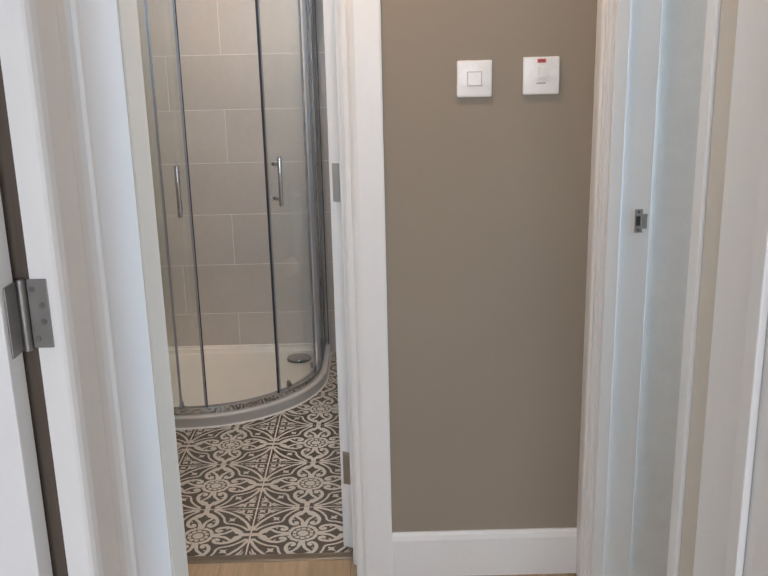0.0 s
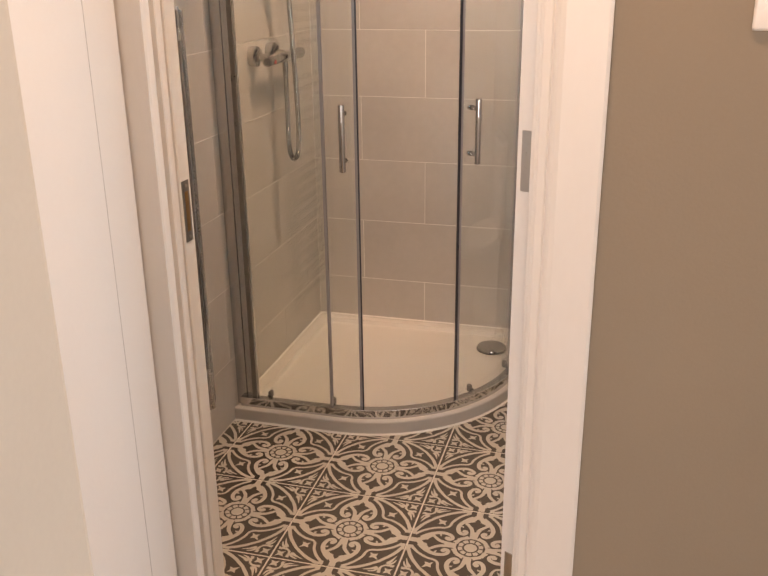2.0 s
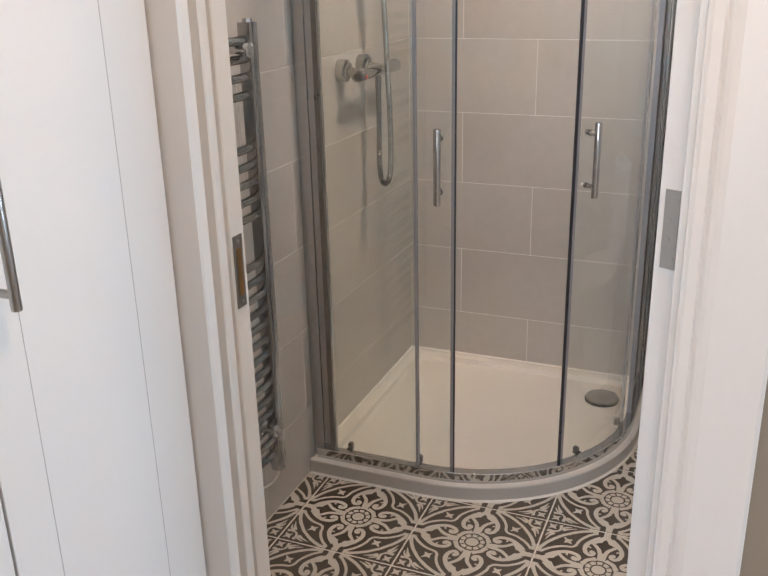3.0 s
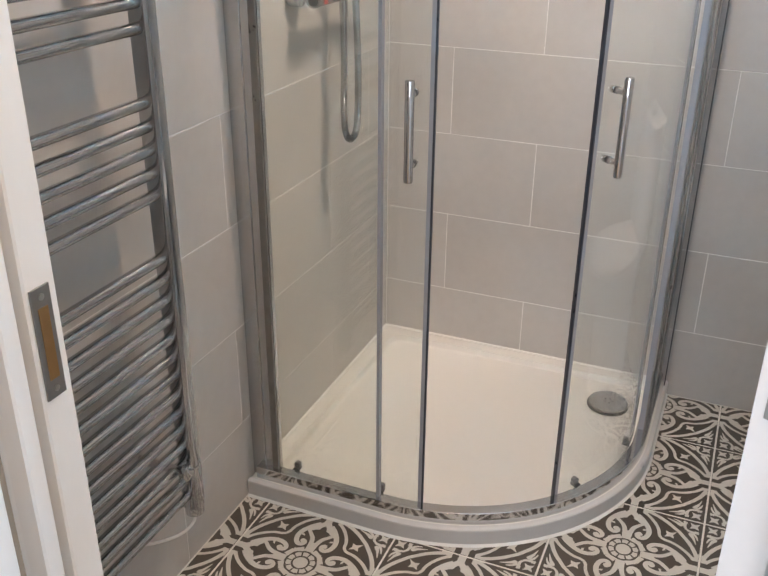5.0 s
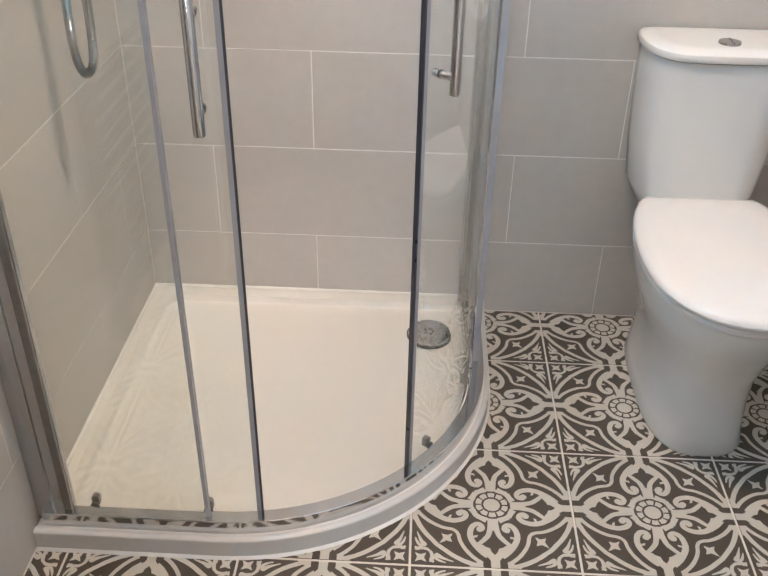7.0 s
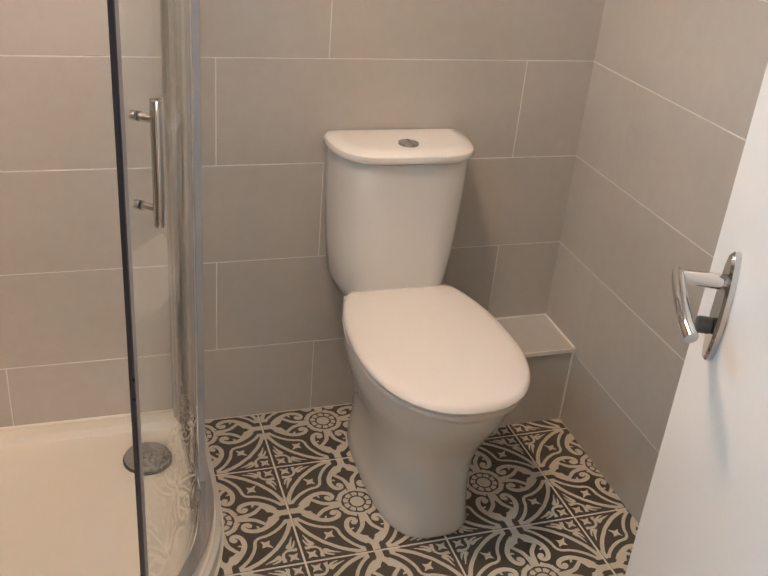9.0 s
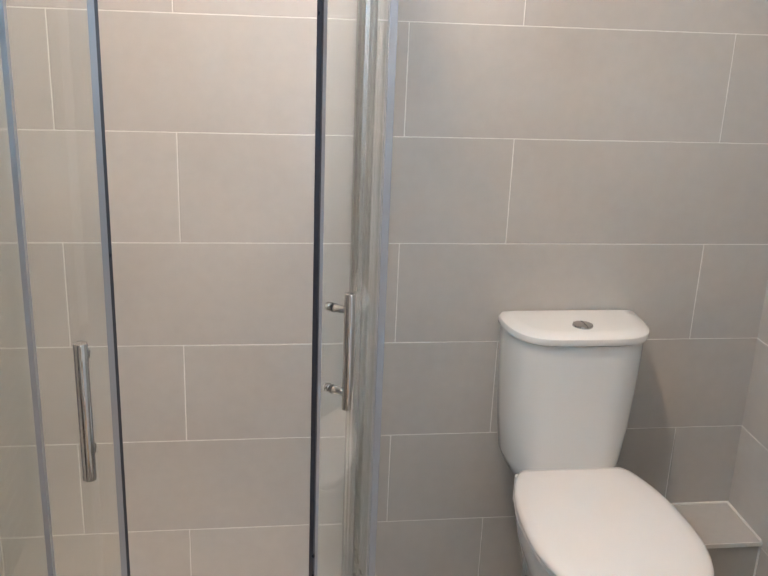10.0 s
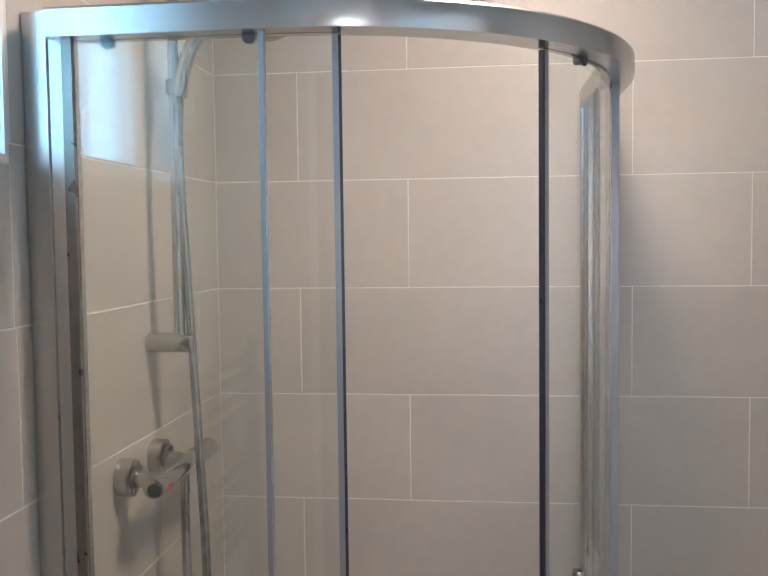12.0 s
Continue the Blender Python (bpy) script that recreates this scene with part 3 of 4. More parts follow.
part("mixer_body", rod((XL + 0.068, 3.612, 1.156), (XL + 0.068, 3.79, 1.156), 0.0175, 24, bev=0.004), POLISHED, valve, smooth=True)
part("flow_knob", rod((XL + 0.068, 3.792, 1.156), (XL + 0.068, 3.885, 1.156), 0.0190, 24, bev=0.006), SATIN, valve, "satin grey flow knob", smooth=True)
dial = part("temperature_dial", rod((XL + 0.068, 3.576, 1.156), (XL + 0.068, 3.610, 1.156), 0.0185, 24, bev=0.004), POLISHED, valve, smooth=True)
part("dial_button", rod((XL + 0.071, 3.578, 1.155), (XL + 0.073, 3.569, 1.155), 0.0115, 18), RUBBER, dial, "black dial button")
part("dial_mark", box(XL + 0.0835, XL + 0.0872, 3.600, 3.614, 1.146, 1.157, 0.0008), RED, dial, "red hot mark")
part("hose_outlet", rod((XL + 0.068, 3.735, 1.10), (XL + 0.068, 3.735, 1.138), 0.010, 16), POLISHED, valve, smooth=True)
riser = thing("shower_riser", (XL, 3.745, 1.38), "chrome riser rail with bracket, hose and hand shower", "shower rail")
part("rail", rod((XL + 0.062, 3.745, 1.378), (XL + 0.062, 3.745, 2.06), 0.0105, 18), POLISHED, riser, smooth=True)
for z in (1.386, 2.05):
    part("bracket", rod((XL, 3.745, z), (XL + 0.088, 3.745, z), 0.0185, 22, bev=0.003), POLISHED, riser, smooth=True)
bm = rod((XL + 0.062, 3.745, 1.845), (XL + 0.062, 3.745, 1.873), 0.0145, 20, bev=0.003)
rod((XL + 0.062, 3.745, 1.858), (XL + 0.076, 3.746, 1.862), 0.0105, 16, bm)
part("slider", bm, ROLLER, riser, "grey sliding shower holder", smooth=True)
part("hand_shower", tube(smooth_path([(XL + 0.072, 3.745, 1.84), (XL + 0.082, 3.748, 1.895), (XL + 0.106, 3.750, 1.945), (XL + 0.150, 3.750, 1.980), (XL + 0.22, 3.748, 1.993)]), 0.0145, 14), CHROME, riser, smooth=True)
part("shower_head", rod((XL + 0.25, 3.74, 1.985), (XL + 0.262, 3.736, 1.955), 0.048, 28, bev=0.006), POLISHED, riser, smooth=True)
hose = smooth_path([(XL + 0.068, 3.735, 1.11), (XL + 0.068, 3.735, 0.98), (XL + 0.072, 3.722, 0.885), (XL + 0.082, 3.708, 0.832), (XL + 0.097, 3.705, 0.814), (XL + 0.110, 3.716, 0.850),
                    (XL + 0.108, 3.728, 1.00), (XL + 0.096, 3.738, 1.20), (XL + 0.083, 3.752, 1.38), (XL + 0.076, 3.747, 1.56), (XL + 0.070, 3.742, 1.74), (XL + 0.072, 3.745, 1.84)], 40)
part("hose", tube(hose, lambda i: 0.0080 + 0.0012 * (i % 2), 10), POLISHED, riser, "ribbed chrome hose", smooth=True)

# towel radiator
rad = thing("towel_radiator", (XL, 2.73, 0.25), "chrome ladder towel radiator on the grey tiled wall", "towel radiator")
RX = XL + 0.085
D_RAIL = [(-0.016, -0.016), (-0.014, -0.018), (0.010, -0.018), (0.0145, -0.0165), (0.0165, -0.012), (0.0165, 0.012), (0.0145, 0.0165), (0.010, 0.018), (-0.014, 0.018), (-0.016, 0.016)]
for y in (2.952, 2.487):
    part("upright", profile_bar([(RX + u, y + v) for u, v in D_RAIL], 1.10, "Z", (0, 0, 0.246)), RAD, rad, smooth=True)
    part("end_cap", rod((RX, y, 1.346), (RX, y, 1.354), 0.011, 16), CHROME, rad)
for n_bars, top, gap in ((4, 1.309, 0.0392), (5, 1.074, 0.0395), (14, 0.799, 0.0399)):
    for k in range(n_bars):
        z = top - gap * k
        part("rung", rod((RX - 0.002, 2.500, z), (RX - 0.002, 2.938, z), 0.0102, 14), RAD, rad, smooth=True)
for z in (1.290, 0.363):
    for y in (2.907, 2.547):
        br = part("wall_bracket", rod((XL, y, z), (RX + 0.022, y, z), 0.009, 14), CHROME, rad, smooth=True)
        part("bracket_cap", rod((RX + 0.016, y, z), (RX + 0.030, y, z), 0.017, 18, bev=0.004), CHROME, br, smooth=True)
el = part("heating_element", rod((RX, 2.952, 0.226), (RX, 2.952, 0.346), 0.0195, 20, bev=0.004), CHROME, rad, "polished heating element cap", smooth=True)
part("supply_cable", tube(smooth_path([(RX, 2.952, 0.228), (RX - 0.004, 2.948, 0.200), (RX - 0.025, 2.925, 0.178), (XL + 0.02, 2.89, 0.170), (XL + 0.004, 2.865, 0.182)]), 0.0032, 8), SILICONE, el, "thin white supply cable", smooth=True)

# toilet
CX = 0.174


def egg(cx, y_front, y_back, half, z, y_wide=None, n=44, cut=9.0, p=2.15):
    """An egg-shaped outline, blunter at the back."""
    yw = y_wide if y_wide is not None else y_front * 0.42 + y_back * 0.58
    out = []
    for k in range(n):
        a = 2 * math.pi * k / n
        c, s = math.cos(a), math.sin(a)
        ex = 2 / p
        x = half * math.copysign(abs(c) ** ex, c)
        y = (yw - y_front) if s < 0 else (y_back - yw)
        out.append(Vector((cx + x, min(cut, yw + y * math.copysign(abs(s) ** ex, s)), z)))
    return out


wc = thing("toilet", (CX, 3.85, 0), "white close-coupled toilet with its lid closed, on patterned tiles", "toilet")
pan = [egg(CX, 3.630, 4.13, 0.114, 0.0, 3.86, p=2.9), egg(CX, 3.626, 4.13, 0.118, 0.010, 3.86, p=2.9), egg(CX, 3.632, 4.13, 0.113, 0.045, 3.86, p=2.7), egg(CX, 3.636, 4.13, 0.111, 0.12, 3.86, p=2.6),
       egg(CX, 3.630, 4.13, 0.118, 0.19, 3.86, p=2.5), egg(CX, 3.606, 4.13, 0.135, 0.25, 3.85, p=2.4), egg(CX, 3.572, 4.13, 0.154, 0.305, 3.83, p=2.3), egg(CX, 3.546, 4.13, 0.168, 0.35, 3.82, p=2.25),
       egg(CX, 3.532, 4.13, 0.173, 0.382, 3.83), egg(CX, 3.530, 4.13, 0.174, 0.393, 3.83), egg(CX, 3.536, 4.12, 0.168, 0.399, 3.83)]
part("pan", loft(pan), CERAMIC, wc, "white ceramic pan", smooth=True)


def seat_outline(front, half, z, cut):
    """Outline of seat and lid: an oval cut straight across at the back."""
    return egg(CX, front, 4.115, half, z, 3.775, cut=cut, p=2.25)


part("seat_ring", loft([seat_outline(3.528, 0.174, 0.400, 4.028), seat_outline(3.520, 0.180, 0.404, 4.03), seat_outline(3.519, 0.181, 0.410, 4.03), seat_outline(3.523, 0.178, 0.4155, 4.028), seat_outline(3.535, 0.168, 0.417, 4.02)]), SEAT, wc, smooth=True)
part("lid", loft([seat_outline(3.526, 0.174, 0.4195, 4.03), seat_outline(3.514, 0.184, 0.4225, 4.034), seat_outline(3.511, 0.1865, 0.430, 4.035), seat_outline(3.514, 0.184, 0.4375, 4.033), seat_outline(3.522, 0.177, 0.4425, 4.028), seat_outline(3.545, 0.158, 0.446, 4.012), seat_outline(3.61, 0.105, 0.448, 3.97)]), SEAT, wc, "closed glossy white lid", smooth=True)
for dx in (-0.075, 0.075):
    part("lid_hinge", rod((CX + dx - 0.018, 4.043, 0.421), (CX + dx + 0.018, 4.043, 0.421), 0.010, 14), CHROME, wc, smooth=True)


def cistern_ring(half, depth, z, back=None, n=26):
    """A D-shaped outline against the wall with a bowed front."""
    back = back or YB - 0.006
    out = [Vector((CX - half * 0.97, back, z)), Vector((CX + half * 0.97, back, z))]
    for k in range(n + 1):
        a = math.pi * k / n
        c, s = math.cos(a), math.sin(a)
        out.append(Vector((CX + half * math.copysign(abs(c) ** 0.44, c), back - depth * (0.06 + 0.94 * abs(s) ** 0.74), z)))
    return out


cis = part("cistern", loft([cistern_ring(0.112, 0.120, 0.385), cistern_ring(0.130, 0.142, 0.397), cistern_ring(0.148, 0.154, 0.44), cistern_ring(0.159, 0.161, 0.54), cistern_ring(0.165, 0.166, 0.64),
                            cistern_ring(0.1675, 0.170, 0.72), cistern_ring(0.168, 0.171, 0.768)]), CERAMIC, wc, "tapered white ceramic cistern", smooth=True)
part("cistern_lid", loft([cistern_ring(0.170, 0.174, 0.770), cistern_ring(0.175, 0.180, 0.773), cistern_ring(0.1765, 0.183, 0.780), cistern_ring(0.175, 0.181, 0.789), cistern_ring(0.168, 0.173, 0.795), cistern_ring(0.14, 0.14, 0.797)]), CERAMIC, cis, smooth=True)
btn = part("flush_button", rod((CX, 4.064, 0.794), (CX, 4.064, 0.803), 0.0245, 28, bev=0.004), CHROME, cis, "round chrome dual flush button", smooth=True)
part("button_split", box(CX + 0.0035, CX + 0.005, 4.042, 4.086, 0.8028, 0.8035), RUBBER, btn)
part("water_inlet", rod((CX - 0.118, 4.06, 0.34), (CX - 0.118, 4.06, 0.408), 0.013, 14), PLATE, wc, smooth=True)

# bathroom door, open into the room
ANG = radians(-26.4)
door = thing("door_bathroom", (OR, YD - 0.01, 0), "open white bathroom door with steel hinges and lever handle", "door", kind="structure")
DM = Matrix.Translation((OR, YD - 0.012, 0)) @ Matrix.Rotation(ANG, 4, "Z")
W_DOOR = 0.645
part("leaf", box(-0.036, 0.0, 0.004, W_DOOR, 0.008, 2.022, 0.002), DOOR_WHITE, door, m=DM)


def hinge(z, m, parent, h=0.10, flip=1):
    """A steel butt hinge with knuckle and screws on a door's edge."""
    hb = part("hinge", box(-0.026, -0.004, 0.0018, 0.0042, z - h / 2, z + h / 2, 0.0006), STEEL, parent, "brushed steel butt hinge", m=m)
    part("knuckle", rod((0.004, 0.001, z - h / 2), (0.004, 0.001, z + h / 2), 0.005, 12), STEEL, hb, smooth=True, m=m)
    for k, dz in enumerate((-0.036, -0.012, 0.012, 0.036)):
        x = -0.010 if k in (0, 3) else -0.018
        part("screw", rod((x, 0.0021, z + dz * h / 0.1), (x, 0.0008, z + dz * h / 0.1), 0.0036, 10), STEEL, hb, m=m)


EDGE = Matrix.Translation((OR, YD - 0.012, 0)) @ Matrix.Rotation(ANG, 4, "Z")
for z in (0.275, 1.130, 1.83):
    hinge(z, EDGE, door, 0.106)
DH = Matrix.Translation((0, 0, 0.072)) @ DM
HY = W_DOOR - 0.092
oval = bmesh.new()
loft([[Vector((x, HY + w * math.cos(a), 0.962 + (0.060 - 0.016 + w) * math.sin(a))) for a in [k * math.pi / 16 for k in range(32)]] for x, w in ((-0.0362, 0.018), (-0.042, 0.018), (-0.045, 0.015))], oval)
lever = part("handle_plate", oval, CHROME, door, "chrome lever handle on an oval plate", smooth=True, m=DH)
part("spindle", rod((-0.042, HY, 0.990), (-0.086, HY, 0.990), 0.008, 16), CHROME, lever, smooth=True, m=DH)
part("lever", tube(smooth_path([(-0.088, HY + 0.006, 0.991), (-0.091, HY - 0.015, 0.990), (-0.092, HY - 0.045, 0.986), (-0.091, HY - 0.075, 0.979), (-0.087, HY - 0.095, 0.972)]), 0.0068, 12), CHROME, lever, smooth=True, m=DH)
part("thumb_turn", rod((-0.045, HY, 0.940), (-0.060, HY, 0.940), 0.009, 16, bev=0.003), RUBBER, lever, "dark thumb turn", smooth=True, m=DH)

# bathroom and lobby ceiling lamps
for x, y, nm in ((-0.43, 3.46, "bathroom"), (-0.12, 1.80, "lobby")):
    lamp = thing("ceiling_lamp", (x, y, H), "round flush ceiling lamp with opal glass, in the " + nm, "ceiling lamp")
    part("base", rod((x, y, 2.385), (x, y, H), 0.13, 32), SATIN, lamp, smooth=True)
    part("shade", rod((x, y, 2.372), (x, y, 2.385), 0.12, 32, bev=0.005), LAMP_GLASS, lamp, smooth=True)

# ---- things: lobby ----
def wall_switch(x0, x1, z0, z1, label, fused):
    """A moulded white plate with a rocker, and for the fused one a neon and a fuse holder."""
    cx, cz = (x0 + x1) / 2, (z0 + z1) / 2
    t = thing("light_switch" if not fused else "isolator_switch", (cx, YF, cz), label, "switch")
    pl = part("plate", box(x0, x1, YF - 0.009, YF - 0.0005, z0, z1, 0.0045, seg=3), PLATE, t, smooth=True)
    if not fused:
        part("rocker_gap", box(cx - 0.0185, cx + 0.0185, YF - 0.0096, YF - 0.0088, cz - 0.0175, cz + 0.0175, 0.0003), SHADOW_GAP, pl)
        part("rocker", box(cx - 0.0172, cx + 0.0172, YF - 0.0125, YF - 0.0092, cz - 0.0162, cz + 0.0162, 0.0012), PLATE, t)
    else:
        part("rocker", box(cx - 0.0085, cx + 0.0085, YF - 0.015, YF - 0.0088, cz - 0.006, cz + 0.022, 0.0015), PLATE, t)
        part("neon", box(cx - 0.0105, cx + 0.0105, YF - 0.0105, YF - 0.0088, z1 - 0.0145, z1 - 0.0055, 0.0006), RED, t, "small red neon window")
        part("neon_mark", box(cx - 0.0045, cx + 0.0045, YF - 0.0109, YF - 0.0104, z1 - 0.0115, z1 - 0.0088), RUBBER, t)
        part("fuse_holder", box(cx - 0.0115, cx + 0.0115, YF - 0.0098, YF - 0.0088, cz - 0.0195, cz - 0.0165, 0.0003), SHADOW_GAP, t)


wall_switch(0.159, 0.247, 1.358, 1.448, "white square rocker light switch on the taupe wall", False)
wall_switch(0.324, 0.415, 1.361, 1.453, "white isolator switch with a red neon on the taupe wall", True)

# built-in cupboard in the lobby
CF = -0.828
cup = thing("hall_cupboard", (CF, 1.80, 0), "built-in white cupboard with two plank-style doors and bar handles", "cupboard")
part("body", box(-1.30, CF - 0.021, 1.338, YF - 0.006, 0, 2.38), CUPBOARD, cup)
for y0, y1, hy in ((1.838, YF - 0.008, 1.877), (1.34, 1.834, 1.795)):
    leaf = part("cupboard_door", box(CF - 0.020, CF, y0, y1, 0.06, 2.36, 0.0018), CUPBOARD, cup)
    for yy in (y0 + 0.069, y1 - 0.092):
        # Thin grey line on the face paints the shade of a groove.
        part("groove_bead", box(CF - 0.0002, CF + 0.0003, yy - 0.0004, yy + 0.0004, 0.07, 2.35), SHADOW_GAP, leaf)
    h = part("bar_handle", rod((CF + 0.030, hy, 1.113), (CF + 0.030, hy, 1.281), 0.0062, 16, bev=0.0015), STEEL, leaf, "brushed steel bar handle", smooth=True)
    for z in (1.131, 1.263):
        part("standoff", rod((CF, hy, z), (CF + 0.030, hy, z), 0.005, 12), STEEL, h, smooth=True)

# bedroom door, open towards the bedroom
bd = thing("door_bedroom", (-0.444, 0.86, 0), "white bedroom door folded back on steel hinges", "door", kind="structure")
part("leaf", box(-1.19, -0.4435, 0.834, 0.873, 0.008, 2.02, 0.002), DOOR_WHITE, bd)
hb = part("hinge", box(-0.433, -0.411, 0.8798, 0.8818, 1.172, 1.251, 0.0005), HINGE, bd, "brushed steel butt hinge")
part("knuckle", rod((-0.438, 0.876, 1.171), (-0.438, 0.876, 1.252), 0.0052, 12), HINGE, hb, smooth=True)
part("hinge_leaf", box(-0.4433, -0.4413, 0.843, 0.872, 1.172, 1.251, 0.0005), HINGE, hb)
for x, z in ((-0.427, 1.240), (-0.418, 1.221), (-0.418, 1.202), (-0.427, 1.183)):
    part("screw", rod((x, 0.8796, z), (x, 0.8784, z), 0.0034, 10), ROLLER, hb, smooth=True)

# ---- pieces: wall tiles, planks, floor tiles ----
def tile_courses(first_even, first_odd, a0, a1, hole=None):
    """Rectangles (a0, a1, z0, z1) of a brick-bonded tiled wall between a0 and a1 along the wall."""
    out = []
    for k in range(-1, 9):
        z0, z1 = max(0.0, ROW0 + ROW * k), min(H, ROW0 + ROW * (k + 1))
        j = first_even if k % 2 == 0 else first_odd
        j -= LONG * math.ceil((j - a0) / LONG)
        while j < a1:
            b0, b1 = max(a0, j), min(a1, j + LONG)
            if b1 - b0 > 0.012 and z1 - z0 > 0.012:
                cells = [(b0, b1, z0, z1)]
                if hole and b0 < hole[1] and b1 > hole[0] and z0 < hole[3] and z1 > hole[2]:
                    cells = [(b0, hole[0], z0, z1), (hole[1], b1, z0, z1), (max(b0, hole[0]), min(b1, hole[1]), z0, hole[2]), (max(b0, hole[0]), min(b1, hole[1]), hole[3], z1)]
                out += [c for c in cells if c[1] - c[0] > 0.012 and c[3] - c[2] > 0.012]
            j += LONG
    return out


G = 0.0011
for a0, a1, z0, z1 in tile_courses(-1.007, -0.751, XL, XR + 0.03):
    part("tile", box(a0 + G, a1 - G, YB, YB + 0.009, z0 + G, z1 - G, 0.0009, seg=1), TILE, wall_back)
for a0, a1, z0, z1 in tile_courses(3.280, 3.280 - 0.253, YD, YB, (WY0, WY1, WZ0, WZ1)):
    part("tile", box(XL - 0.009, XL, a0 + G, a1 - G, z0 + G, z1 - G, 0.0009, seg=1), TILE, wall_left)
for a0, a1, z0, z1 in tile_courses(3.212, 3.465, YD, YB):
    part("tile", box(XR, XR + 0.009, a0 + G * 0.45, a1 - G * 0.45, z0 + G, z1 - G, 0.0009, seg=1), TILE, wall_right, m=RIGHT_TURN)
for a0, a1, z0, z1 in tile_courses(0.0, 0.25, XL, XR - 0.10, (OL - 0.05, OR + 0.03, -1, 2.06)):
    part("tile", box(a0 + G, a1 - G, YD - 0.009, YD, z0 + G, z1 - G, 0.0009, seg=1), TILE, wall_door)

for i in range(10):
    x0 = -0.80 + 0.13 * i
    part("plank", box(x0 + 0.0006, x0 + 0.1294, 0.95 + 0.17 * (i % 3), 2.2965, -0.010, 0.0, 0.0008, seg=1), OAK, floor_lobby)


# patterned floor tile: brown glaze with a cream ornament of eightfold symmetry
FT, FX, FY = 0.333, -0.64, 3.12                 # pitch, and the centre of one tile
EDGE_T = 0.1642


def stroke(pts, w0, w1, closed_end=True):
    """A tapering band along pts, as a list of quads in the plane; units of the pitch."""
    c = smooth_path([(x, y, 0) for x, y in pts], 6)
    quads, last = [], None
    for i, p in enumerate(c):
        d = (c[min(i + 1, len(c) - 1)] - c[max(i - 1, 0)]).normalized()
        s = Vector((-d.y, d.x, 0)) * ((w0 + (w1 - w0) * i / (len(c) - 1)) / 2)
        if last:
            quads.append([last[0], last[1], p - s, p + s])
        last = (p + s, p - s)
    return quads


def disc(x, y, r, n=10):
    return [[Vector((x + r * math.cos(2 * math.pi * k / n), y + r * math.sin(2 * math.pi * k / n), 0)) for k in range(n)]]


def leaf_shape(pts):
    """A flat filled outline with few points."""
    return [[Vector((x, y, 0)) for x, y in pts]]


ORNAMENT = []                                   # one eighth: between the axis (x = 0) and the diagonal
ORNAMENT.append(leaf_shape([(0, 0.40), (0.027, 0.40), (0.027, 0.4995), (0, 0.4995)]))                                    # stem
ORNAMENT.append(leaf_shape([(0, 0.397), (0.020, 0.372), (0.024, 0.350), (0.055, 0.336), (0.066, 0.325), (0.088, 0.318), (0.110, 0.330), (0.078, 0.380), (0.046, 0.412), (0.028, 0.436), (0, 0.436)]))
ORNAMENT.append(stroke([(0.040, 0.408), (0.078, 0.374), (0.113, 0.328), (0.136, 0.282), (0.142, 0.235), (0.128, 0.187), (0.100, 0.163), (0.074, 0.170), (0.066, 0.194), (0.078, 0.208)], 0.041, 0.031))
ORNAMENT.append(disc(0.081, 0.203, 0.0225))
ORNAMENT.append(stroke([(0.012, 0.115), (0.014, 0.150), (0.020, 0.200), (0.034, 0.250), (0.060, 0.285), (0.086, 0.312), (0.100, 0.326)], 0.040, 0.024))
ORNAMENT.append(leaf_shape([(0, 0.115), (0.026, 0.115), (0.026, 0.145), (0.018, 0.20), (0, 0.21)]))
ORNAMENT.append(leaf_shape([(0.095, 0.250), (0.120, 0.256), (0.126, 0.272), (0.100, 0.268)]))                            # barb inside the curl
ORNAMENT.append(stroke([(0.036, 0.130), (0.074, 0.110), (0.103, 0.103)], 0.044, 0.026))
ORNAMENT.append(stroke([(0.076, 0.462), (0.110, 0.437), (0.150, 0.396), (0.184, 0.345), (0.204, 0.298), (0.212, 0.255), (0.226, 0.226)], 0.026, 0.022))
ORNAMENT.append(stroke([(0.084, 0.492), (0.128, 0.474), (0.190, 0.448), (0.250, 0.412), (0.300, 0.372), (0.344, 0.336)], 0.032, 0.028))
ORNAMENT.append(leaf_shape([(0.072, 0.4995), (0.072, 0.458), (0.092, 0.446), (0.120, 0.466), (0.170, 0.4995)]))
ORNAMENT.append(leaf_shape([(0.246, 0.246), (0.261, 0.280), (0.250, 0.314), (0.284, 0.304), (0.328, 0.328)]))            # star between the bands
ORNAMENT.append(leaf_shape([(0.404, 0.404), (0.417, 0.437), (0.404, 0.472), (0.438, 0.458), (0.472, 0.472)]))            # corner star
ORNAMENT.append(stroke([(0.246, 0.461), (0.282, 0.448), (0.312, 0.436), (0.336, 0.420)], 0.006, 0.030))
ORNAMENT.append(stroke([(0.290, 0.470), (0.318, 0.462), (0.344, 0.446), (0.350, 0.424)], 0.008, 0.026))
ORNAMENT.append(disc(0.342, 0.418, 0.017, 8))
ORNAMENT.append(stroke([(0.376, 0.472), (0.370, 0.440), (0.374, 0.405), (0.386, 0.386)], 0.026, 0.018))
ORNAMENT.append(stroke([(0.358, 0.470), (0.374, 0.458), (0.384, 0.444)], 0.010, 0.014))


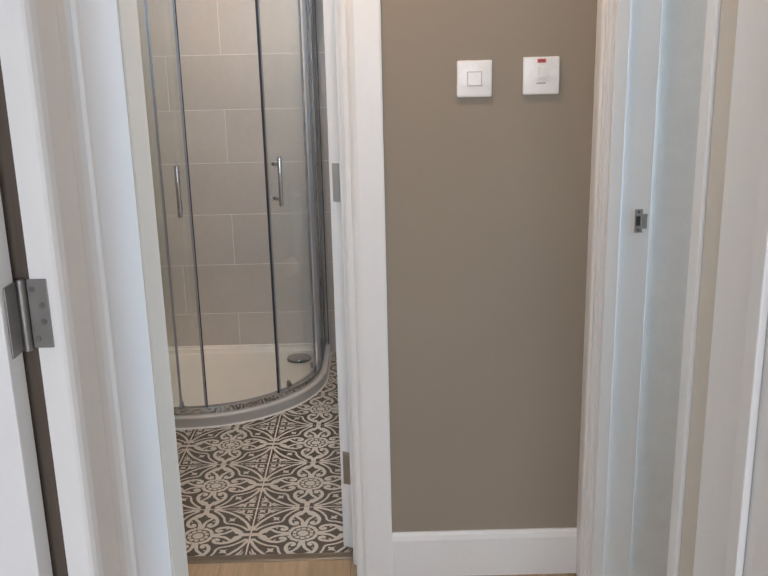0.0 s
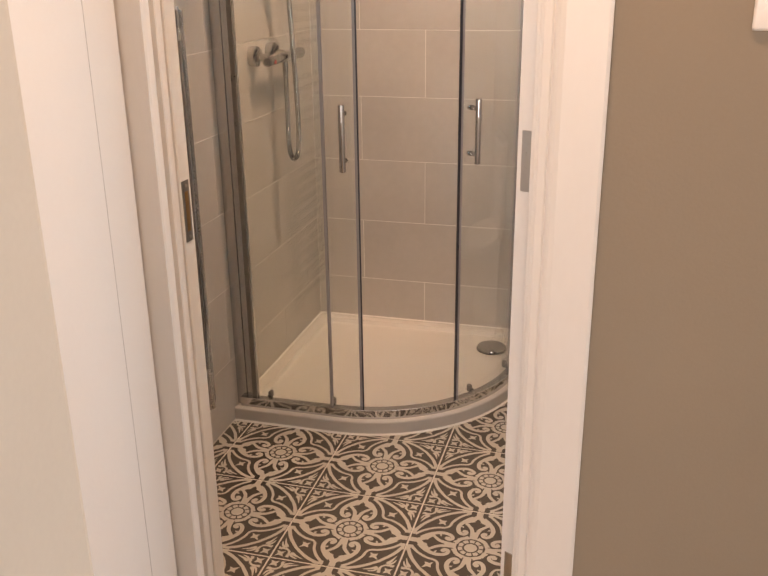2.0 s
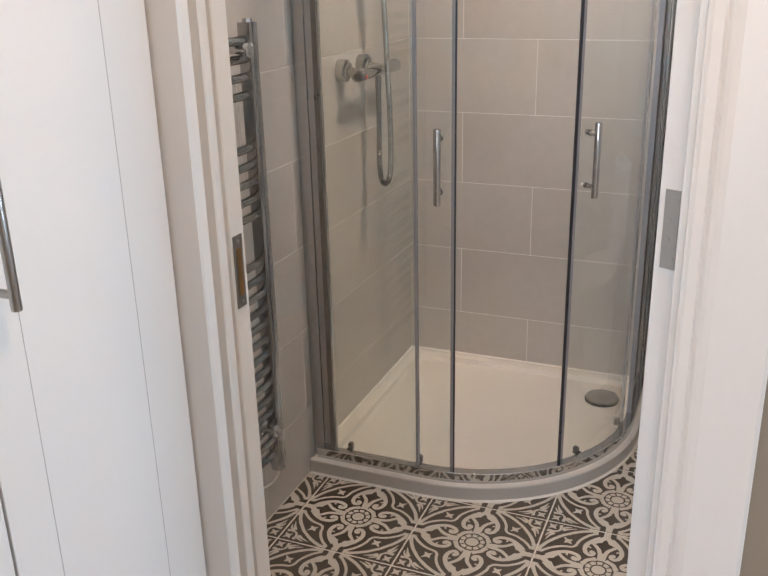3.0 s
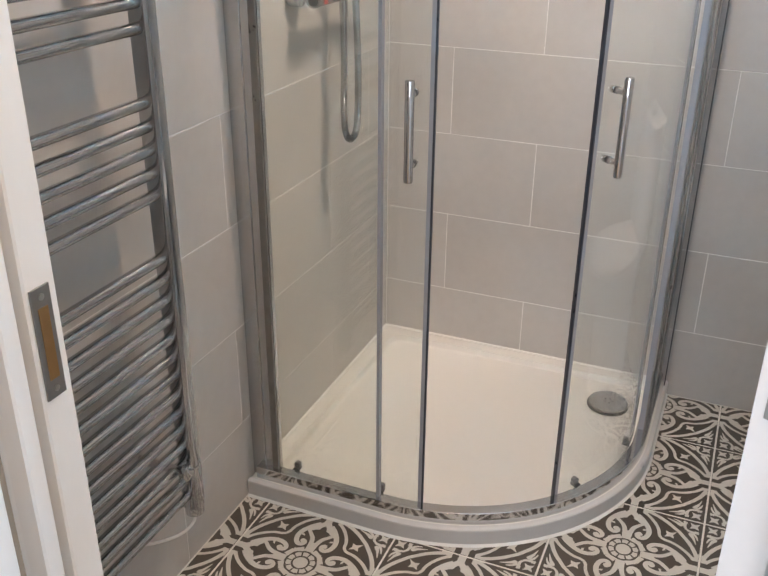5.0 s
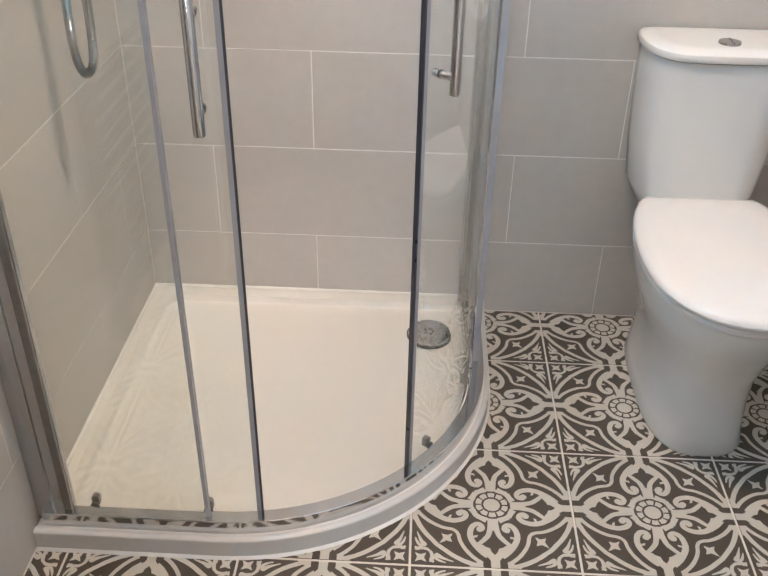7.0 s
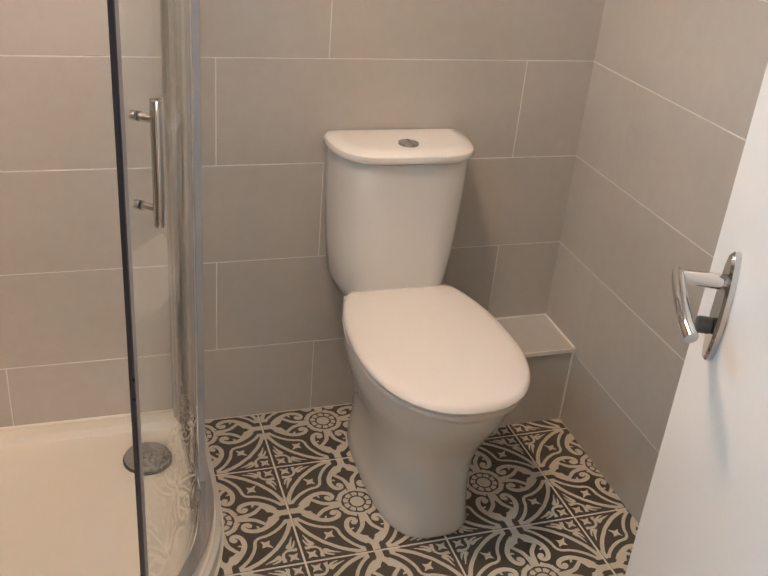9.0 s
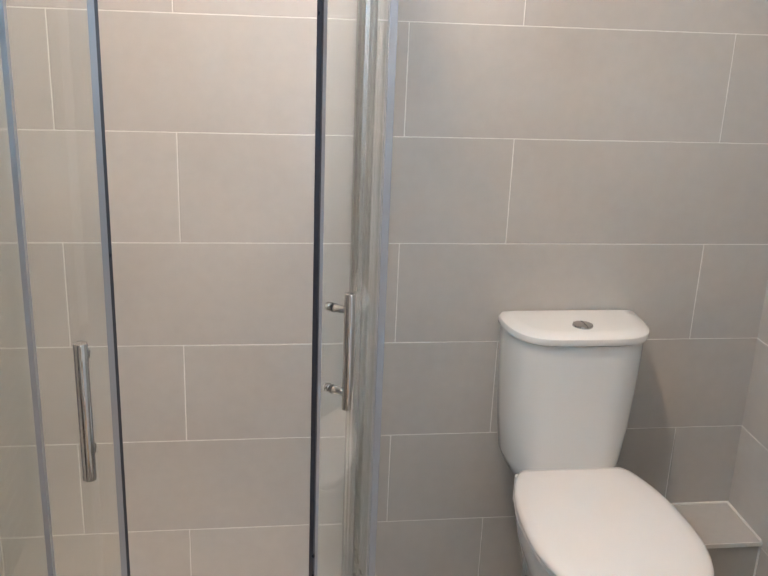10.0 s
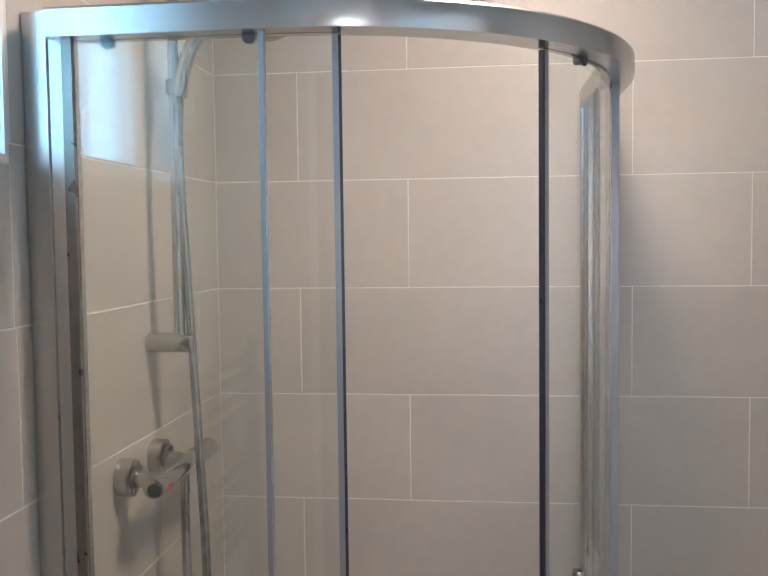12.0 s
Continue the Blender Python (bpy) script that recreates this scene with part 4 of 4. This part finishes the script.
def floor_tile_mesh(x0, x1, y0, y1):
    """A tile cut to x0..x1, y0..y1 about its centre, with its ornament a hair above the glaze."""
    bm = box(max(x0, -EDGE_T), min(x1, EDGE_T), max(y0, -EDGE_T), min(y1, EDGE_T), -0.009, 0.0, 0.0007, seg=1)
    shapes = bmesh.new()
    lim = EDGE_T - 0.0007

    def face(pts, z):
        try:
            shapes.faces.new([shapes.verts.new((p[0] * FT, p[1] * FT, z)) for p in pts])
        except ValueError:
            pass

    for k in range(8):
        r = Matrix.Rotation(k // 2 * math.pi / 2, 3, "Z")
        for n, piece in enumerate(ORNAMENT):
            for q in piece:
                face([r @ (Vector((-p.x, p.y, 0)) if k % 2 else p) for p in q], 0.00018 + 0.000006 * n + 0.0000007 * k)
    for k in range(10):                         # medallion: petals round a ring
        a0, a1 = (k + 0.10) * math.pi / 5, (k + 0.90) * math.pi / 5
        am = (a0 + a1) / 2
        face([Vector((rr * math.cos(a), rr * math.sin(a), 0)) for rr, a in ((0.064, a0), (0.099, a0), (0.103, am), (0.099, a1), (0.064, a1), (0.0665, am))], 0.00035)
    for k in range(24):
        a0, a1 = k * math.pi / 12, (k + 1) * math.pi / 12
        face([Vector((rr * math.cos(a), rr * math.sin(a), 0)) for rr, a in ((0.117, a0), (0.132, a0), (0.132, a1), (0.117, a1))], 0.00035)
        face([Vector((0, 0, 0)), Vector((0.052 * math.cos(a0), 0.052 * math.sin(a0), 0)), Vector((0.052 * math.cos(a1), 0.052 * math.sin(a1), 0))], 0.00035)
    for co, no in (((max(x0, -lim), 0, 0), (-1, 0, 0)), ((min(x1, lim), 0, 0), (1, 0, 0)), ((0, max(y0, -lim), 0), (0, -1, 0)), ((0, min(y1, lim), 0), (0, 1, 0))):
        bmesh.ops.bisect_plane(shapes, geom=[*shapes.verts, *shapes.edges, *shapes.faces], plane_co=co, plane_no=no, clear_outer=True)
    for f in shapes.faces:
        f.material_index = 1
        if f.normal.z < 0:
            f.normal_flip()
    me = bpy.data.meshes.new("tile")
    bmesh.ops.recalc_face_normals(bm, faces=bm.faces)
    bm.to_mesh(me)
    bm.from_mesh(me)
    bm.clear()
    bm.from_mesh(me)
    tmp = bpy.data.meshes.new("ornament")
    shapes.to_mesh(tmp)
    bm.from_mesh(tmp)
    bm.to_mesh(me)
    bm.free()
    shapes.free()
    bpy.data.meshes.remove(tmp)
    me.materials.append(TILE_DARK)
    me.materials.append(TILE_LIGHT)
    return me


FULL = floor_tile_mesh(-1, 1, -1, 1)
for i in range(-2, 5):
    for j in range(-3, 5):
        cx, cy = FX + i * FT, FY + j * FT
        x0, x1, y0, y1 = XL + 0.002 - cx, XR + 0.06 - cx, 2.334 - cy, YB - 0.002 - cy
        if min(x1, EDGE_T) - max(x0, -EDGE_T) < 0.01 or min(y1, EDGE_T) - max(y0, -EDGE_T) < 0.01:
            continue
        if cx > 0.3 and cy < 2.4:
            continue
        whole = x0 <= -EDGE_T and x1 >= EDGE_T and y0 <= -EDGE_T and y1 >= EDGE_T
        ob = new("tile", FULL if whole else floor_tile_mesh(x0, x1, y0, y1))
        ob.location = (cx, cy, 0)
        ob.parent = floor_bath
